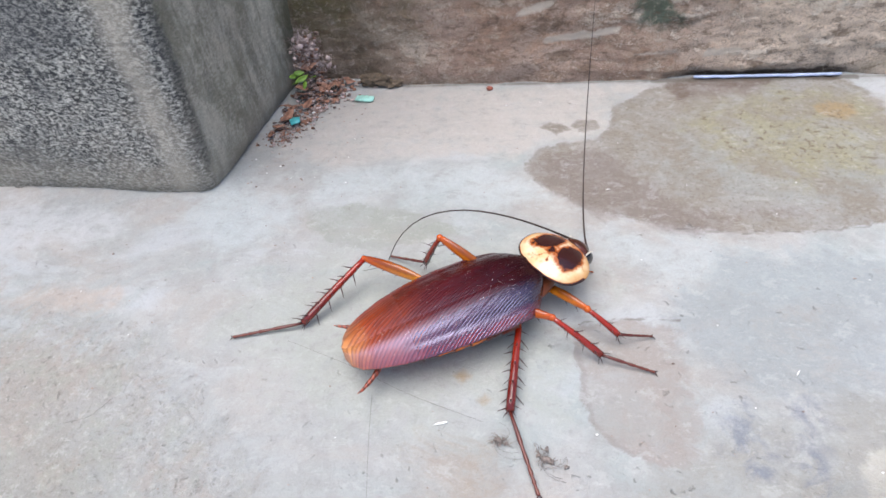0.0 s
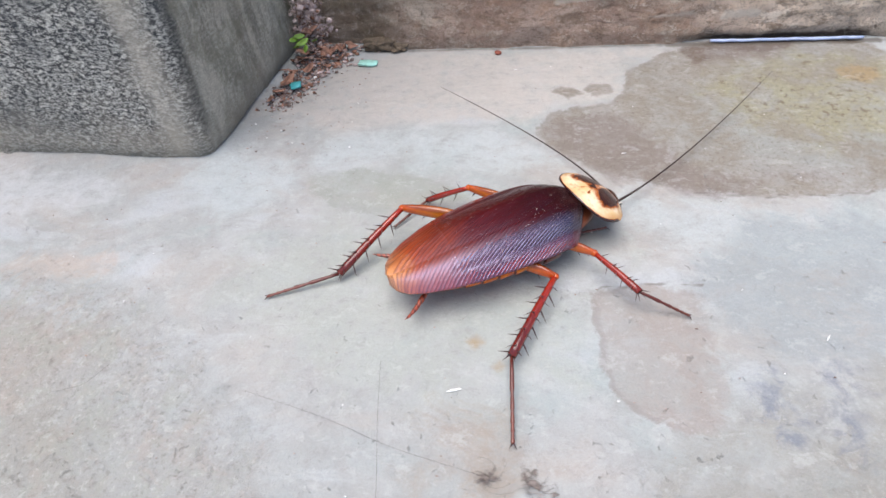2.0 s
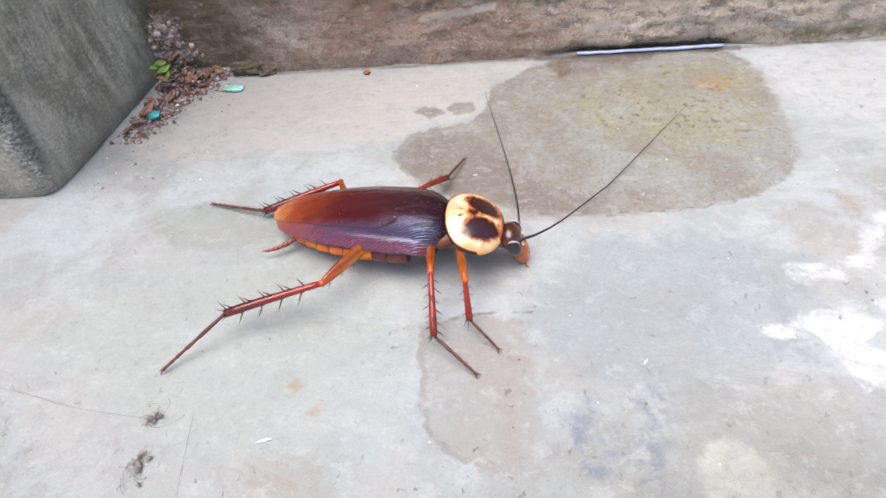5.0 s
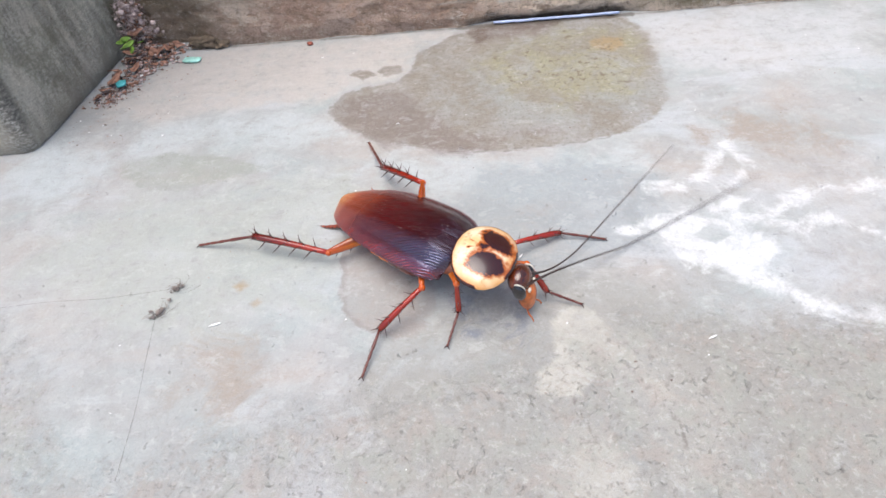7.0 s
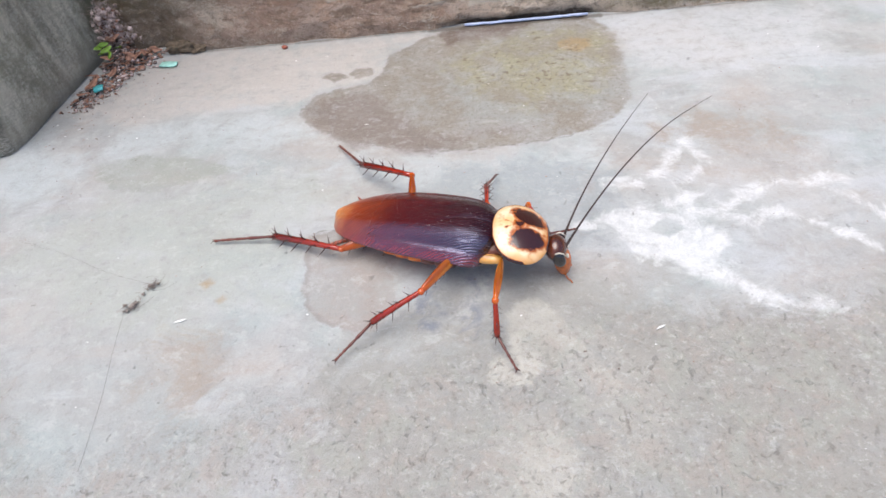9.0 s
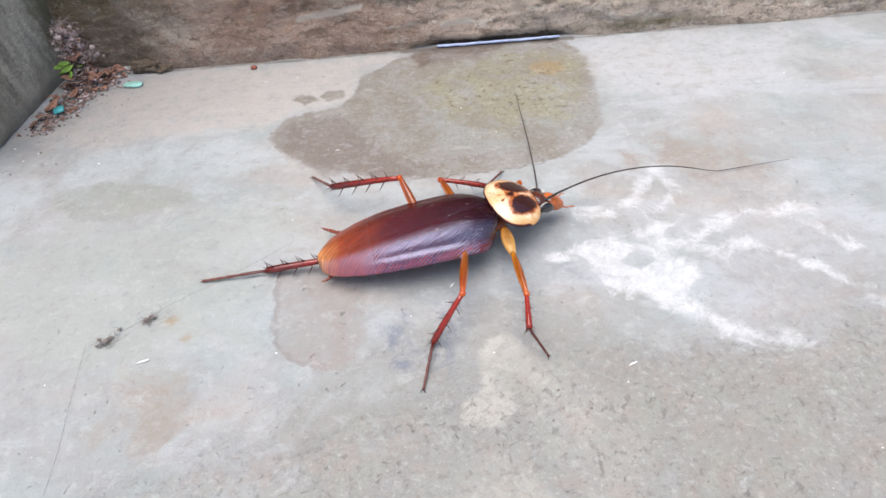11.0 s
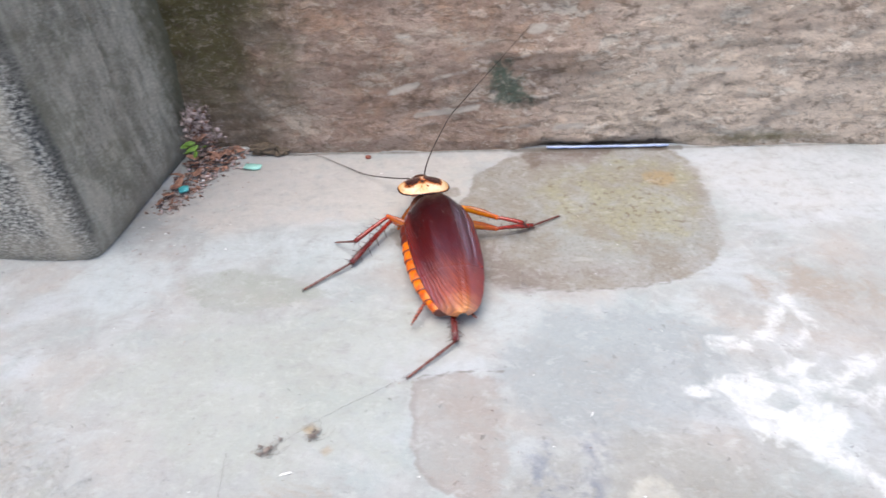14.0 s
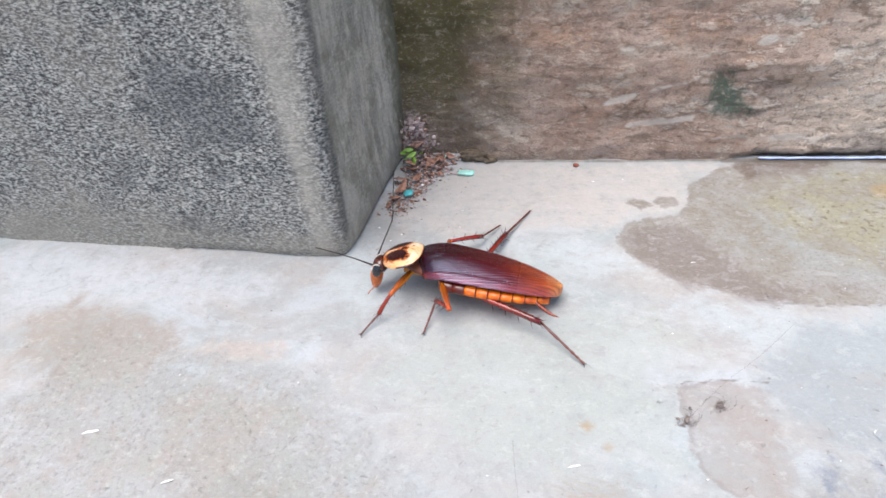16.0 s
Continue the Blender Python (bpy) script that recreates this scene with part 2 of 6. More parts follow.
def pier_material():
    n = Nodes("grainy cement pier", rough=0.9, spec=0.25)
    flat = n.scale(n.p, (0.70, 0.70, 1.35))
    grain, coarse, broad = n.noise(1.75, 5, 0.75, 0.4, flat), n.noise(0.5, 4, 0.6), n.noise(0.045, 6, 0.65)
    ragged = n.noise(0.3, 6, 0.65, 0.4)
    runs = n.noise(0.30, 8, 0.7, 0.3, n.scale(n.p, (1, 1, 0.22)))
    c = n.mix(n.step(grain, 0.43, 0.55), (0.050, 0.051, 0.055), (0.38, 0.37, 0.345))
    c = n.mix(n.step(grain, 0.54, 0.62, 0, 0.9), c, (0.66, 0.64, 0.60))
    c = n.mix(n.step(broad, 0.48, 0.64, 0, 0.45), c, (0.30, 0.27, 0.235))
    c = n.mix(n.step(broad, 0.36, 0.50, 0.5, 0), c, (0.085, 0.089, 0.098))
    c = n.mix(n.math("MULTIPLY", stained(n, "edge", ragged, 0.2, 1.1), 0.7), c, (0.47, 0.43, 0.375))
    # smoother streaked side face, its colour raised to offset the corner's shade
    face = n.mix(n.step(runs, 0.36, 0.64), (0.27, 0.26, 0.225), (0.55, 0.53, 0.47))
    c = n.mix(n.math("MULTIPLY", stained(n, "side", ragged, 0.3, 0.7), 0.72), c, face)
    c = n.mix(n.math("MULTIPLY", stained(n, "seam", runs, 0.3, 0.9, 1.2), 0.6), c, (0.085, 0.085, 0.08))
    c = n.mix(n.math("MULTIPLY", n.step(n.noise(0.10, 9, 0.7, 0.5), 0.50, 0.62, 0, 0.55), stained(n, "side", ragged, 0.3, 0.7)), c, (0.17, 0.17, 0.13))
    c = n.mix(n.math("MULTIPLY", stained(n, "lichen", ragged, 0.3, 0.8), 0.8), c, (0.09, 0.085, 0.05))
    c = n.mix(n.math("MULTIPLY", stained(n, "foot", ragged, 0.3, 0.9), 0.55), c, (0.31, 0.285, 0.245))
    c = n.mix(n.step(coarse, 0.64, 0.74, 0, 0.3), c, (0.52, 0.50, 0.47))
    c = n.mix(1.0, c, (1.16, 1.15, 1.12), "MULTIPLY")
    return n.done(c, grain, 0.55, 1.0)


def plain(name, colour, rough=0.5, vary=0.25, s=1.0, spec=0.5, coat=0.0, depth=0.05, other=None):
    n = Nodes(name, rough, spec, coat)
    f = n.noise(s, 5, 0.6)
    dark = tuple(v * (1 - vary) for v in colour)
    c = n.mix(n.step(f, 0.3, 0.7), dark, other or tuple(min(1, v * (1 + vary)) for v in colour))
    return n.done(c, n.noise(s * 5, 3, 0.6), depth, 0.5)


def wing_material():
    n = Nodes("glossy wing cover", rough=0.16, spec=0.5, coat=0.0)
    # a raised IOR and a blue tint strengthen the reflected sky
    n.b.inputs["IOR"].default_value = 1.95
    n.b.inputs["Specular Tint"].default_value = (0.64, 0.69, 1.0, 1)
    along, veins, edge, flank = n.attr("along"), n.attr("vein"), n.attr("edge"), n.attr("flank")
    # specular places the sheen: highest on the right flank, lower on back and tip
    n.put(n.b.inputs["Specular IOR Level"], n.math("MULTIPLY", n.step(flank, 0.34, 0.58, 0.12, 0.75), n.step(along, 0.60, 0.95, 1.0, 0.9)))
    f = n.noise(0.25, 4, 0.6)
    a = n.math("ADD", along, n.math("MULTIPLY", n.math("SUBTRACT", f, 0.5), 0.25))
    c = n.mix(n.step(a, 0.05, 0.60), (0.012, 0.0008, 0.0012), (0.080, 0.004, 0.0025))
    c = n.mix(n.step(a, 0.52, 0.95), c, (0.34, 0.058, 0.014))
    # orange tip; its paleness also stands in for view-dependent sheen
    c = n.mix(n.step(a, 0.86, 1.02), c, (0.60, 0.25, 0.085))
    c = n.mix(n.math("MULTIPLY", edge, 0.8), c, (0.22, 0.014, 0.006))
    ridge = n.step(n.math("SINE", n.math("MULTIPLY", n.math("ADD", veins, n.math("MULTIPLY", n.noise(0.4, 3), 0.9)), 6.2832)), -0.2, 0.9)
    x, y, z = n.xyz()
    cross = n.step(n.math("SINE", n.math("ADD", n.math("MULTIPLY", x, 13.0), n.math("MULTIPLY", veins, 2.2))), 0.2, 0.95)
    c = n.mix(n.math("MULTIPLY", ridge, n.step(along, 0.1, 0.8, 0.6, 0.38)), c, (0.035, 0.003, 0.004))
    # pale specks: dust, and glints along the ridges put into the colour
    dust = n.math("MULTIPLY", n.step(n.noise(3.6, 3, 0.6), 0.655, 0.70), n.step(n.noise(0.35, 3, 0.6), 0.42, 0.60))
    c = n.mix(n.math("MULTIPLY", dust, 0.75), c, (0.55, 0.50, 0.46))
    h = n.math("ADD", n.math("MULTIPLY", ridge, n.step(along, 0.3, 0.9, 1.2, 0.7)), n.math("MULTIPLY", cross, 0.10))
    lay = n.t.nodes.new("ShaderNodeCombineXYZ")
    n.put(lay.inputs[0], n.math("MULTIPLY", veins, 0.45))
    n.put(lay.inputs[1], n.math("MULTIPLY", along, 5.0))
    streak = n.noise(1.0, 4, 0.6, 0.2, lay.outputs[0])
    c = n.mix(n.step(streak, 0.40, 0.60, 0.3, 0), c, (0.025, 0.002, 0.003))
    h = n.math("ADD", h, n.math("MULTIPLY", streak, n.step(along, 0.15, 0.75, 3.0, 0.9)))
    return n.done(c, n.math("ADD", h, n.math("MULTIPLY", f, 1.2)), 0.08, 0.6, n.step(along, 0.25, 0.85, 0.14, 0.30))


def shield_material():
    n = Nodes("cream and maroon shield", rough=0.25, spec=0.5, coat=0.35)
    n.b.inputs["Coat Roughness"].default_value = 0.10
    n.b.inputs["Coat IOR"].default_value = 1.5
    ragged = n.noise(0.75, 5, 0.65, 0.4)
    c = n.mix(n.step(n.noise(0.30, 3), 0.35, 0.70), (0.70, 0.45, 0.21), (0.82, 0.68, 0.47))
    c = n.mix(n.math("MULTIPLY", n.attr("amber"), 0.8), c, (0.52, 0.20, 0.03))
    dark = n.math("ADD", n.attr("dark"), n.math("MULTIPLY", n.math("SUBTRACT", ragged, 0.5), 1.15))
    c = n.mix(n.step(dark, 0.02, 0.38), c, (0.36, 0.085, 0.012))
    c = n.mix(n.step(dark, 0.36, 0.50), c, (0.030, 0.004, 0.004))
    return n.done(c, n.noise(3.0, 3), 0.03, 0.4)


def banded(name, light, dark, per_mm, rough=0.3):
    n = Nodes(name, rough, 0.5, 0.25)
    x, y, z = n.xyz()
    w = n.math("SINE", n.math("MULTIPLY", n.math("ADD", x, n.math("MULTIPLY", n.noise(0.6), 0.3)), 6.2832 * per_mm))
    c = n.mix(n.step(w, -0.1, 0.8), light, dark)
    return n.done(c, n.noise(3.0, 3), 0.03, 0.4)


def graded(name, near, far, length, rough=0.24):
    """A leg segment: the colour runs from its root to its tip."""
    n = Nodes(name, rough, 0.5, 0.35)
    n.b.inputs["Coat Roughness"].default_value = 0.12
    x, y, z = n.xyz()
    v = n.math("ADD", n.math("DIVIDE", x, length), n.math("MULTIPLY", n.math("SUBTRACT", n.noise(0.8), 0.5), 0.5))
    c = n.mix(n.step(v, 0.1, 0.95), near, far)
    # darker keels along the upper and lower edges
    keel = n.step(n.math("ADD", n.math("ABSOLUTE", n.math("SUBTRACT", z, 0.15)), n.math("MULTIPLY", n.math("SUBTRACT", n.noise(1.2), 0.5), 0.4)), 0.30, 0.75)
    c = n.mix(n.math("MULTIPLY", keel, 0.75), c, tuple(0.28 * k for k in far))
    return n.done(c, n.noise(4.0, 3), 0.05, 0.5)


M_FLOOR, M_WALL, M_PIER = floor_material(), wall_material(), pier_material()
M_WING, M_SHIELD = wing_material(), shield_material()
M_ABDOMEN = plain("orange abdomen", (0.66, 0.075, 0.003), 0.3, 0.25, 0.7, coat=0.12, other=(0.82, 0.20, 0.006))
M_ABDOMEN_DARK = plain("dark rim and shaded rings", (0.11, 0.012, 0.005), 0.3, 0.3, 0.7, coat=0.3)
M_THORAX = plain("brown thorax", (0.13, 0.035, 0.015), 0.35, 0.3, 0.7)
M_COXA = graded("amber coxa", (0.60, 0.32, 0.09), (0.56, 0.22, 0.04), 6)
M_FEMUR = graded("amber femur", (0.72, 0.25, 0.010), (0.50, 0.075, 0.006), 10, 0.16)
M_TIBIA = graded("red-brown tibia", (0.30, 0.018, 0.006), (0.13, 0.010, 0.007), 12, 0.18)
M_TARSUS = graded("reddish tarsus", (0.095, 0.014, 0.008), (0.14, 0.032, 0.018), 10, 0.35)
M_SPINE = plain("dark spine", (0.05, 0.012, 0.010), 0.3, 0.2)
M_HEAD = plain("dark red head", (0.045, 0.009, 0.005), 0.18, 0.4, 0.5, coat=0.5, other=(0.10, 0.022, 0.008))
M_FACE = plain("orange-brown face", (0.48, 0.11, 0.018), 0.25, 0.35, 0.8, coat=0.3)
M_EYE = plain("black eye", (0.008, 0.006, 0.008), 0.08, 0.2, coat=0.8)
M_OCELLUS = plain("cream eye spot", (0.55, 0.50, 0.42), 0.3, 0.1)
M_FEELER = plain("dark brown feeler", (0.030, 0.014, 0.011), 0.45, 0.2, 3.0)
M_CERCUS = banded("banded cercus", (0.30, 0.05, 0.02), (0.09, 0.02, 0.01), 1.6)
M_CHIP = plain("turquoise plastic", (0.36, 0.66, 0.57), 0.45, 0.2, 0.8)
M_CHIP_DARK = plain("teal plastic", (0.07, 0.38, 0.40), 0.4, 0.2, 0.8)
M_LEAF = plain("fresh green leaf", (0.17, 0.30, 0.04), 0.5, 0.4, 0.8)
M_DRY = plain("dry red-brown leaf", (0.22, 0.10, 0.065), 0.8, 0.5, 0.9, other=(0.42, 0.22, 0.15))
M_SOIL = plain("brown soil crumbs", (0.20, 0.12, 0.10), 0.95, 0.5, 0.9, other=(0.46, 0.35, 0.31))
M_WEB = plain("dusty cobweb", (0.50, 0.39, 0.37), 0.9, 0.3, 0.8)
M_DUST = plain("grey dust", (0.23, 0.19, 0.17), 0.95, 0.4, 1.5)
M_HAIR = plain("fine dark hair", (0.10, 0.08, 0.07), 0.6, 0.2)
M_STRIP = plain("white plastic strip", (0.46, 0.53, 0.74), 0.35, 0.12, 0.5)
M_STONE = plain("mossy pebble", (0.12, 0.088, 0.06), 0.9, 0.45, 0.7)
M_FLECK = plain("white fleck", (0.82, 0.81, 0.80), 0.6, 0.1)


# ---- helpers for meshes (millimetres in, metres out) ----
def mesh_from(name, verts, faces, material, smooth=True):
    me = bpy.data.meshes.new(name)
    me.from_pydata([tuple(v) for v in np.asarray(verts, float) * MM], [], [tuple(int(i) for i in f) for f in faces])
    me.materials.append(material)
    me.polygons.foreach_set("use_smooth", [smooth] * len(me.polygons))
    me.update()
    return me


def set_attr(me, name, values):
    a = me.attributes.new(name, "FLOAT", "POINT")
    a.data.foreach_set("value", np.asarray(values, float).astype(np.float32))


def part(name, me, parent, label=""):
    ob = new(name, me)
    ob.parent = parent
    return tagged(ob, label)


def grid_faces(rows, cols):
    i = np.arange(rows - 1)[:, None] * cols + np.arange(cols - 1)[None]
    return np.stack([i, i + 1, i + cols + 1, i + cols], -1).reshape(-1, 4)


def spread(lo, hi, step, far_lo, far_hi):
    """Even steps from lo to hi, then ever longer ones out to far_lo and far_hi."""
    inner = list(np.arange(lo, hi + step / 2, step))
    down, up, d = [], [], step
    v = lo
    while v > far_lo:
        d *= 1.6
        v -= d
        down.append(max(v, far_lo))
    d, v = step, inner[-1]
    while v < far_hi:
        d *= 1.6
        v += d
        up.append(min(v, far_hi))
    return np.array(down[::-1] + inner + up)


def inside_soft(px, py, polygon, soft):
    """1 well inside a polygon, 0 well outside, 0.5 on its outline."""
    poly = np.asarray(polygon, float)
    best, inside = np.full(px.shape, 1e9), np.zeros(px.shape, bool)
    for (ax, ay), (bx, by) in zip(poly, np.roll(poly, -1, 0)):
        ex, ey = bx - ax, by - ay
        k = np.clip(((px - ax) * ex + (py - ay) * ey) / (ex * ex + ey * ey + 1e-9), 0, 1)
        best = np.minimum(best, np.hypot(px - ax - k * ex, py - ay - k * ey))
        cross = (ay > py) != (by > py)
        inside ^= cross & (px < ex * (py - ay) / (ey if abs(ey) > 1e-9 else 1e-9) + ax)
    return np.clip(0.5 + np.where(inside, best, -best) / (2 * soft), 0, 1)


def fbm(x, y, z=0.0, octaves=4):
    return noise.fractal(Vector((x, y, z)), 1.0, 2.0, octaves)


def loft(name, rings, material, smooth=True):
    """A closed skin through rings of equally many points."""
    rings = [np.asarray(r, float) for r in rings]
    k, count = len(rings[0]), len(rings)
    verts = np.concatenate(rings + [rings[0].mean(0)[None], rings[-1].mean(0)[None]])
    faces = [(i * k + j, i * k + (j + 1) % k, (i + 1) * k + (j + 1) % k, (i + 1) * k + j) for i in range(count - 1) for j in range(k)]
    a, b = count * k, count * k + 1
    faces += [(a, (j + 1) % k, j) for j in range(k)] + [(b, (count - 1) * k + j, (count - 1) * k + (j + 1) % k) for j in range(k)]
    return mesh_from(name, verts, faces, material, smooth)


def tube(points, radii, sides=8):
    """Rings round a line of points; a radius may be a pair (across, upright)."""
    points = np.asarray(points, float)
    rings = []
    for i, (p, r) in enumerate(zip(points, radii)):
        d = points[min(i + 1, len(points) - 1)] - points[max(i - 1, 0)]
        d /= np.linalg.norm(d) + 1e-9
        side = np.cross(d, (0, 0, 1.0))
        side = side / np.linalg.norm(side) if np.linalg.norm(side) > 1e-3 else np.array((0, 1.0, 0))
        up = np.cross(side, d)
        a = np.linspace(0, 2 * np.pi, sides, endpoint=False)[:, None]
        ra, rb = r if isinstance(r, tuple) else (r, r)
        rings.append(p + np.cos(a) * side * ra + np.sin(a) * up * rb)
    return rings


def joined(name, pieces, materials):
    """Several (verts, faces, material index) lists in one mesh, for what is one solid."""
    verts, faces, index, base = [], [], [], 0
    for v, f, m in pieces:
        verts += [tuple(p) for p in v]
        faces += [tuple(i + base for i in q) for q in f]
        index += [m] * len(f)
        base += len(v)
    me = mesh_from(name, verts, faces, materials[0])
    for m in materials[1:]:
        me.materials.append(m)
    me.polygons.foreach_set("material_index", index)
    return me


def tube_piece(points, radii, sides=6, m=0):
    rings = tube(points, radii, sides)
    k, n = sides, len(rings)
    v = np.concatenate(rings)
    f = [(i * k + j, i * k + (j + 1) % k, (i + 1) * k + (j + 1) % k, (i + 1) * k + j) for i in range(n - 1) for j in range(k)]
    f += [tuple(range(k))[::-1], tuple((n - 1) * k + j for j in range(k))]
    return v, f, m


def lump_piece(centre, size, seed, m=0, rough=0.35, level=1):
    """A small uneven crumb."""
    bm = bmesh.new()
    bmesh.ops.create_icosphere(bm, subdivisions=level, radius=1)
    v = []
    for p in bm.verts:
        k = 1 + rough * fbm(p.co.x * 1.3 + seed * 7.1, p.co.y * 1.3 - seed * 3.7, p.co.z * 1.3 + seed, 2)
        v.append((centre[0] + p.co.x * k * size[0], centre[1] + p.co.y * k * size[1], centre[2] + p.co.z * k * size[2]))
    bm.faces.ensure_lookup_table()
    f = [tuple(q.index for q in face.verts) for face in bm.faces]
    bm.free()
    return v, f, m


# ---- the floor ----
STAINS = {}
STAINS["damp"] = [((38.8, 76), (41, 81), (45.5, 83.3), (53, 84.2), (55.6, 89), (57.4, 96), (65.2, 102.3), (71.5, 105), (80, 107), (106, 107), (110.5, 98), (110, 87), (109, 79), (107.9, 71.5), (103.6, 66), (97.3, 62), (88.5, 60), (83.6, 59.3), (75, 58.9), (65.5, 60), (58, 61.5), (49.3, 64.6), (44.6, 68.4), (40.8, 72.2)),
                  ((42, 89), (44, 90.5), (47, 89.5), (48, 88), (45, 86.8)), ((48, 89.5), (50, 91), (53, 91), (53.5, 88.5), (50, 87))]
STAINS["mauve"] = [((38.8, 77), (43.4, 81.3), (54.2, 81.5), (57.8, 75), (65.5, 66.1), (72, 62.5), (71.5, 59.1), (58, 61), (49.3, 64.2), (42, 71)), ((70, 104), (87, 106), (88, 100.5), (78, 98.7), (71, 99.5)), ((73, 62), (86, 62), (84, 65), (75, 66))]
STAINS["moss"] = [((70, 91), (78.3, 99.2), (92, 102.2), (106, 100), (106.7, 85), (99, 72.7), (85, 71.8), (74.3, 79.3))]
STAINS["patch"] = [((45.2, 39.3), (45.6, 33), (45.4, 28.4), (46.8, 24.6), (49.2, 21.6), (53, 18.8), (58, 17.4), (62.2, 24), (64.2, 31), (65.2, 38.2), (60, 41.2), (53, 41.4))]
STAINS["slate"] = [((63.4, 30.3), (67, 31), (66.5, 24), (66, 18.4), (63, 18.2), (62.6, 24.9)), ((69.8, 29.2), (74.4, 31), (74, 24.5), (71.6, 17.3), (69, 17.3), (69.5, 23.2))]
STAINS["warm"] = [((-12, 82), (-2.5, 103), (16, 107), (48, 106), (66, 104), (57, 97), (55, 88), (50, 85), (41, 82), (38, 78.5), (14, 79), (2, 76))]
STAINS["ice"] = [((-0.7, 66.5), (1.4, 74), (14, 77.4), (36, 77.2), (44.2, 67.3), (41.7, 65.1), (26, 65.8), (15.8, 66.4)), ((-25, 62.6), (-19, 72), (-4, 68), (-2, 60), (-12, 54)), ((46, 58), (74, 57), (96, 58.5), (100, 50), (88, 44), (60, 46))]
STAINS["green"] = [((-2, 52), (24, 53), (44, 58), (50, 46), (44, 41), (42, 26), (20, 22), (4, 28), (-8, 40))]
STAINS["chalk"] = [((108, 104), (112, 80), (125, 76), (150, 80), (160, 100), (130, 106)), ((-110, 70), (-62, 67.6), (-43, 65), (-30, 62), (-38, 54), (-53, 51), (-78, 49.5), (-90, 46))]
STAINS["film"] = [((77, 39), (92, 45), (104, 50), (120, 49), (140, 50), (150, 34), (125, 26), (113, 18), (104, 26), (90, 31))]
STAINS["cream"] = [((76.0, 21.1), (78.5, 23.5), (82.2, 22), (83.9, 16.8), (86.6, 13.1), (89.4, 8.4), (87, 7), (84.0, 12), (80.7, 13.6), (79.1, 11), (76.4, 9.2), (73.0, 10.5), (72.3, 13.3), (75.6, 15.0)), ((76.2, 3.4), (79.7, 3), (82, 0.1), (81.6, -2.7), (79, -6.5), (72.7, -6.5), (74.5, -3.0))]
STAINS["tan"] = [((-88, 48.5), (-75.3, 53.9), (-49.5, 50.3), (-45.5, 42), (-55.6, 32.2), (-71.5, 31.2)), ((-43, 29.5), (-32, 34.4), (-22, 34.4), (-19.6, 26.8), (-25, 22.3), (-19.4, 15.2), (-33, 14)), ((25, 19), (33, 20), (37, 13), (33, 9), (25, 12)), ((90, 18), (118, 14), (126, 2), (104, -4), (90, 6)), ((110, 60), (118, 66), (130, 62), (134, 54), (120, 52))]
STAINS["peach"] = [((-46.7, 41.8), (-38.6, 45), (-24.5, 45.2), (-25.2, 41), (-35.8, 39))]
STAINS["sage"] = [((-0.9, 64.4), (9.4, 65.5), (18.8, 63.8), (25, 61), (29, 59), (20.4, 56.2), (13.5, 54.4), (5.9, 55.7), (1.5, 59.1))]
STAINS["dust"] = [((80, 23), (88, 18), (96, 6), (93, -2), (86, -4), (82, 6)), ((72, 4), (80, 6), (84, -2), (80, -10), (70, -8))]
STAINS["olive"] = [((94, 2), (106, 3), (112, -6), (100, -10), (92, -5))]
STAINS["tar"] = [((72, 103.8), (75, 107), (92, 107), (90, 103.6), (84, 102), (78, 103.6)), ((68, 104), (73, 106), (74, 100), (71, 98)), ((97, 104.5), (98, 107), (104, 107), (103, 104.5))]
STAINS["cool"] = [((58, 40), (66, 54), (84, 57), (100, 50), (98, 36), (84, 30), (66, 28))]
STAINS["ash"] = [((52, 16), (70, 26), (88, 30), (98, 27), (116, 16), (150, 24), (160, -30), (60, -40), (50, 10)), ((-30, 24), (-14, 20), (-10, 2), (-30, 0))]
STAINS["slab"] = [((80, 15), (85, 13), (89, 7), (86, 4), (81, 7))]
# gritty concrete, also darkened in colour for dimmer light towards the viewer
STAINS["worn_dim"] = [((84, 20), (112, 18), (150, 28), (195, 10), (170, -58), (20, -58), (14, 0), (40, 8), (62, 12)), ((-70, 46), (-20, 36), (4, 16), (20, -14), (0, -50), (-90, -50))]
STAINS["rust"] = [((95.6, 95), (99, 97), (103.4, 95.5), (103.1, 92), (99.5, 90), (95.6, 92)), ((28.8, 31), (30, 32), (31.2, 31), (30, 30)), ((32.2, 27.5), (33, 28.3), (33.8, 27.5), (33, 26.7))]
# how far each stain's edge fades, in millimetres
FADES = {"rust": 1.6, "dust": 3.0, "patch": 2.0, "damp": 2.4, "cream": 3.2, "film": 8.0, "ash": 9.0, "cool": 6.0, "chalk": 8.0, "warm": 6.0, "ice": 6.0, "green": 9.0, "tan": 8.0, "tar": 2.0, "mauve": 4.0, "moss": 7.0, "worn_dim": 14.0, "sage": 3.4, "slate": 4.0}
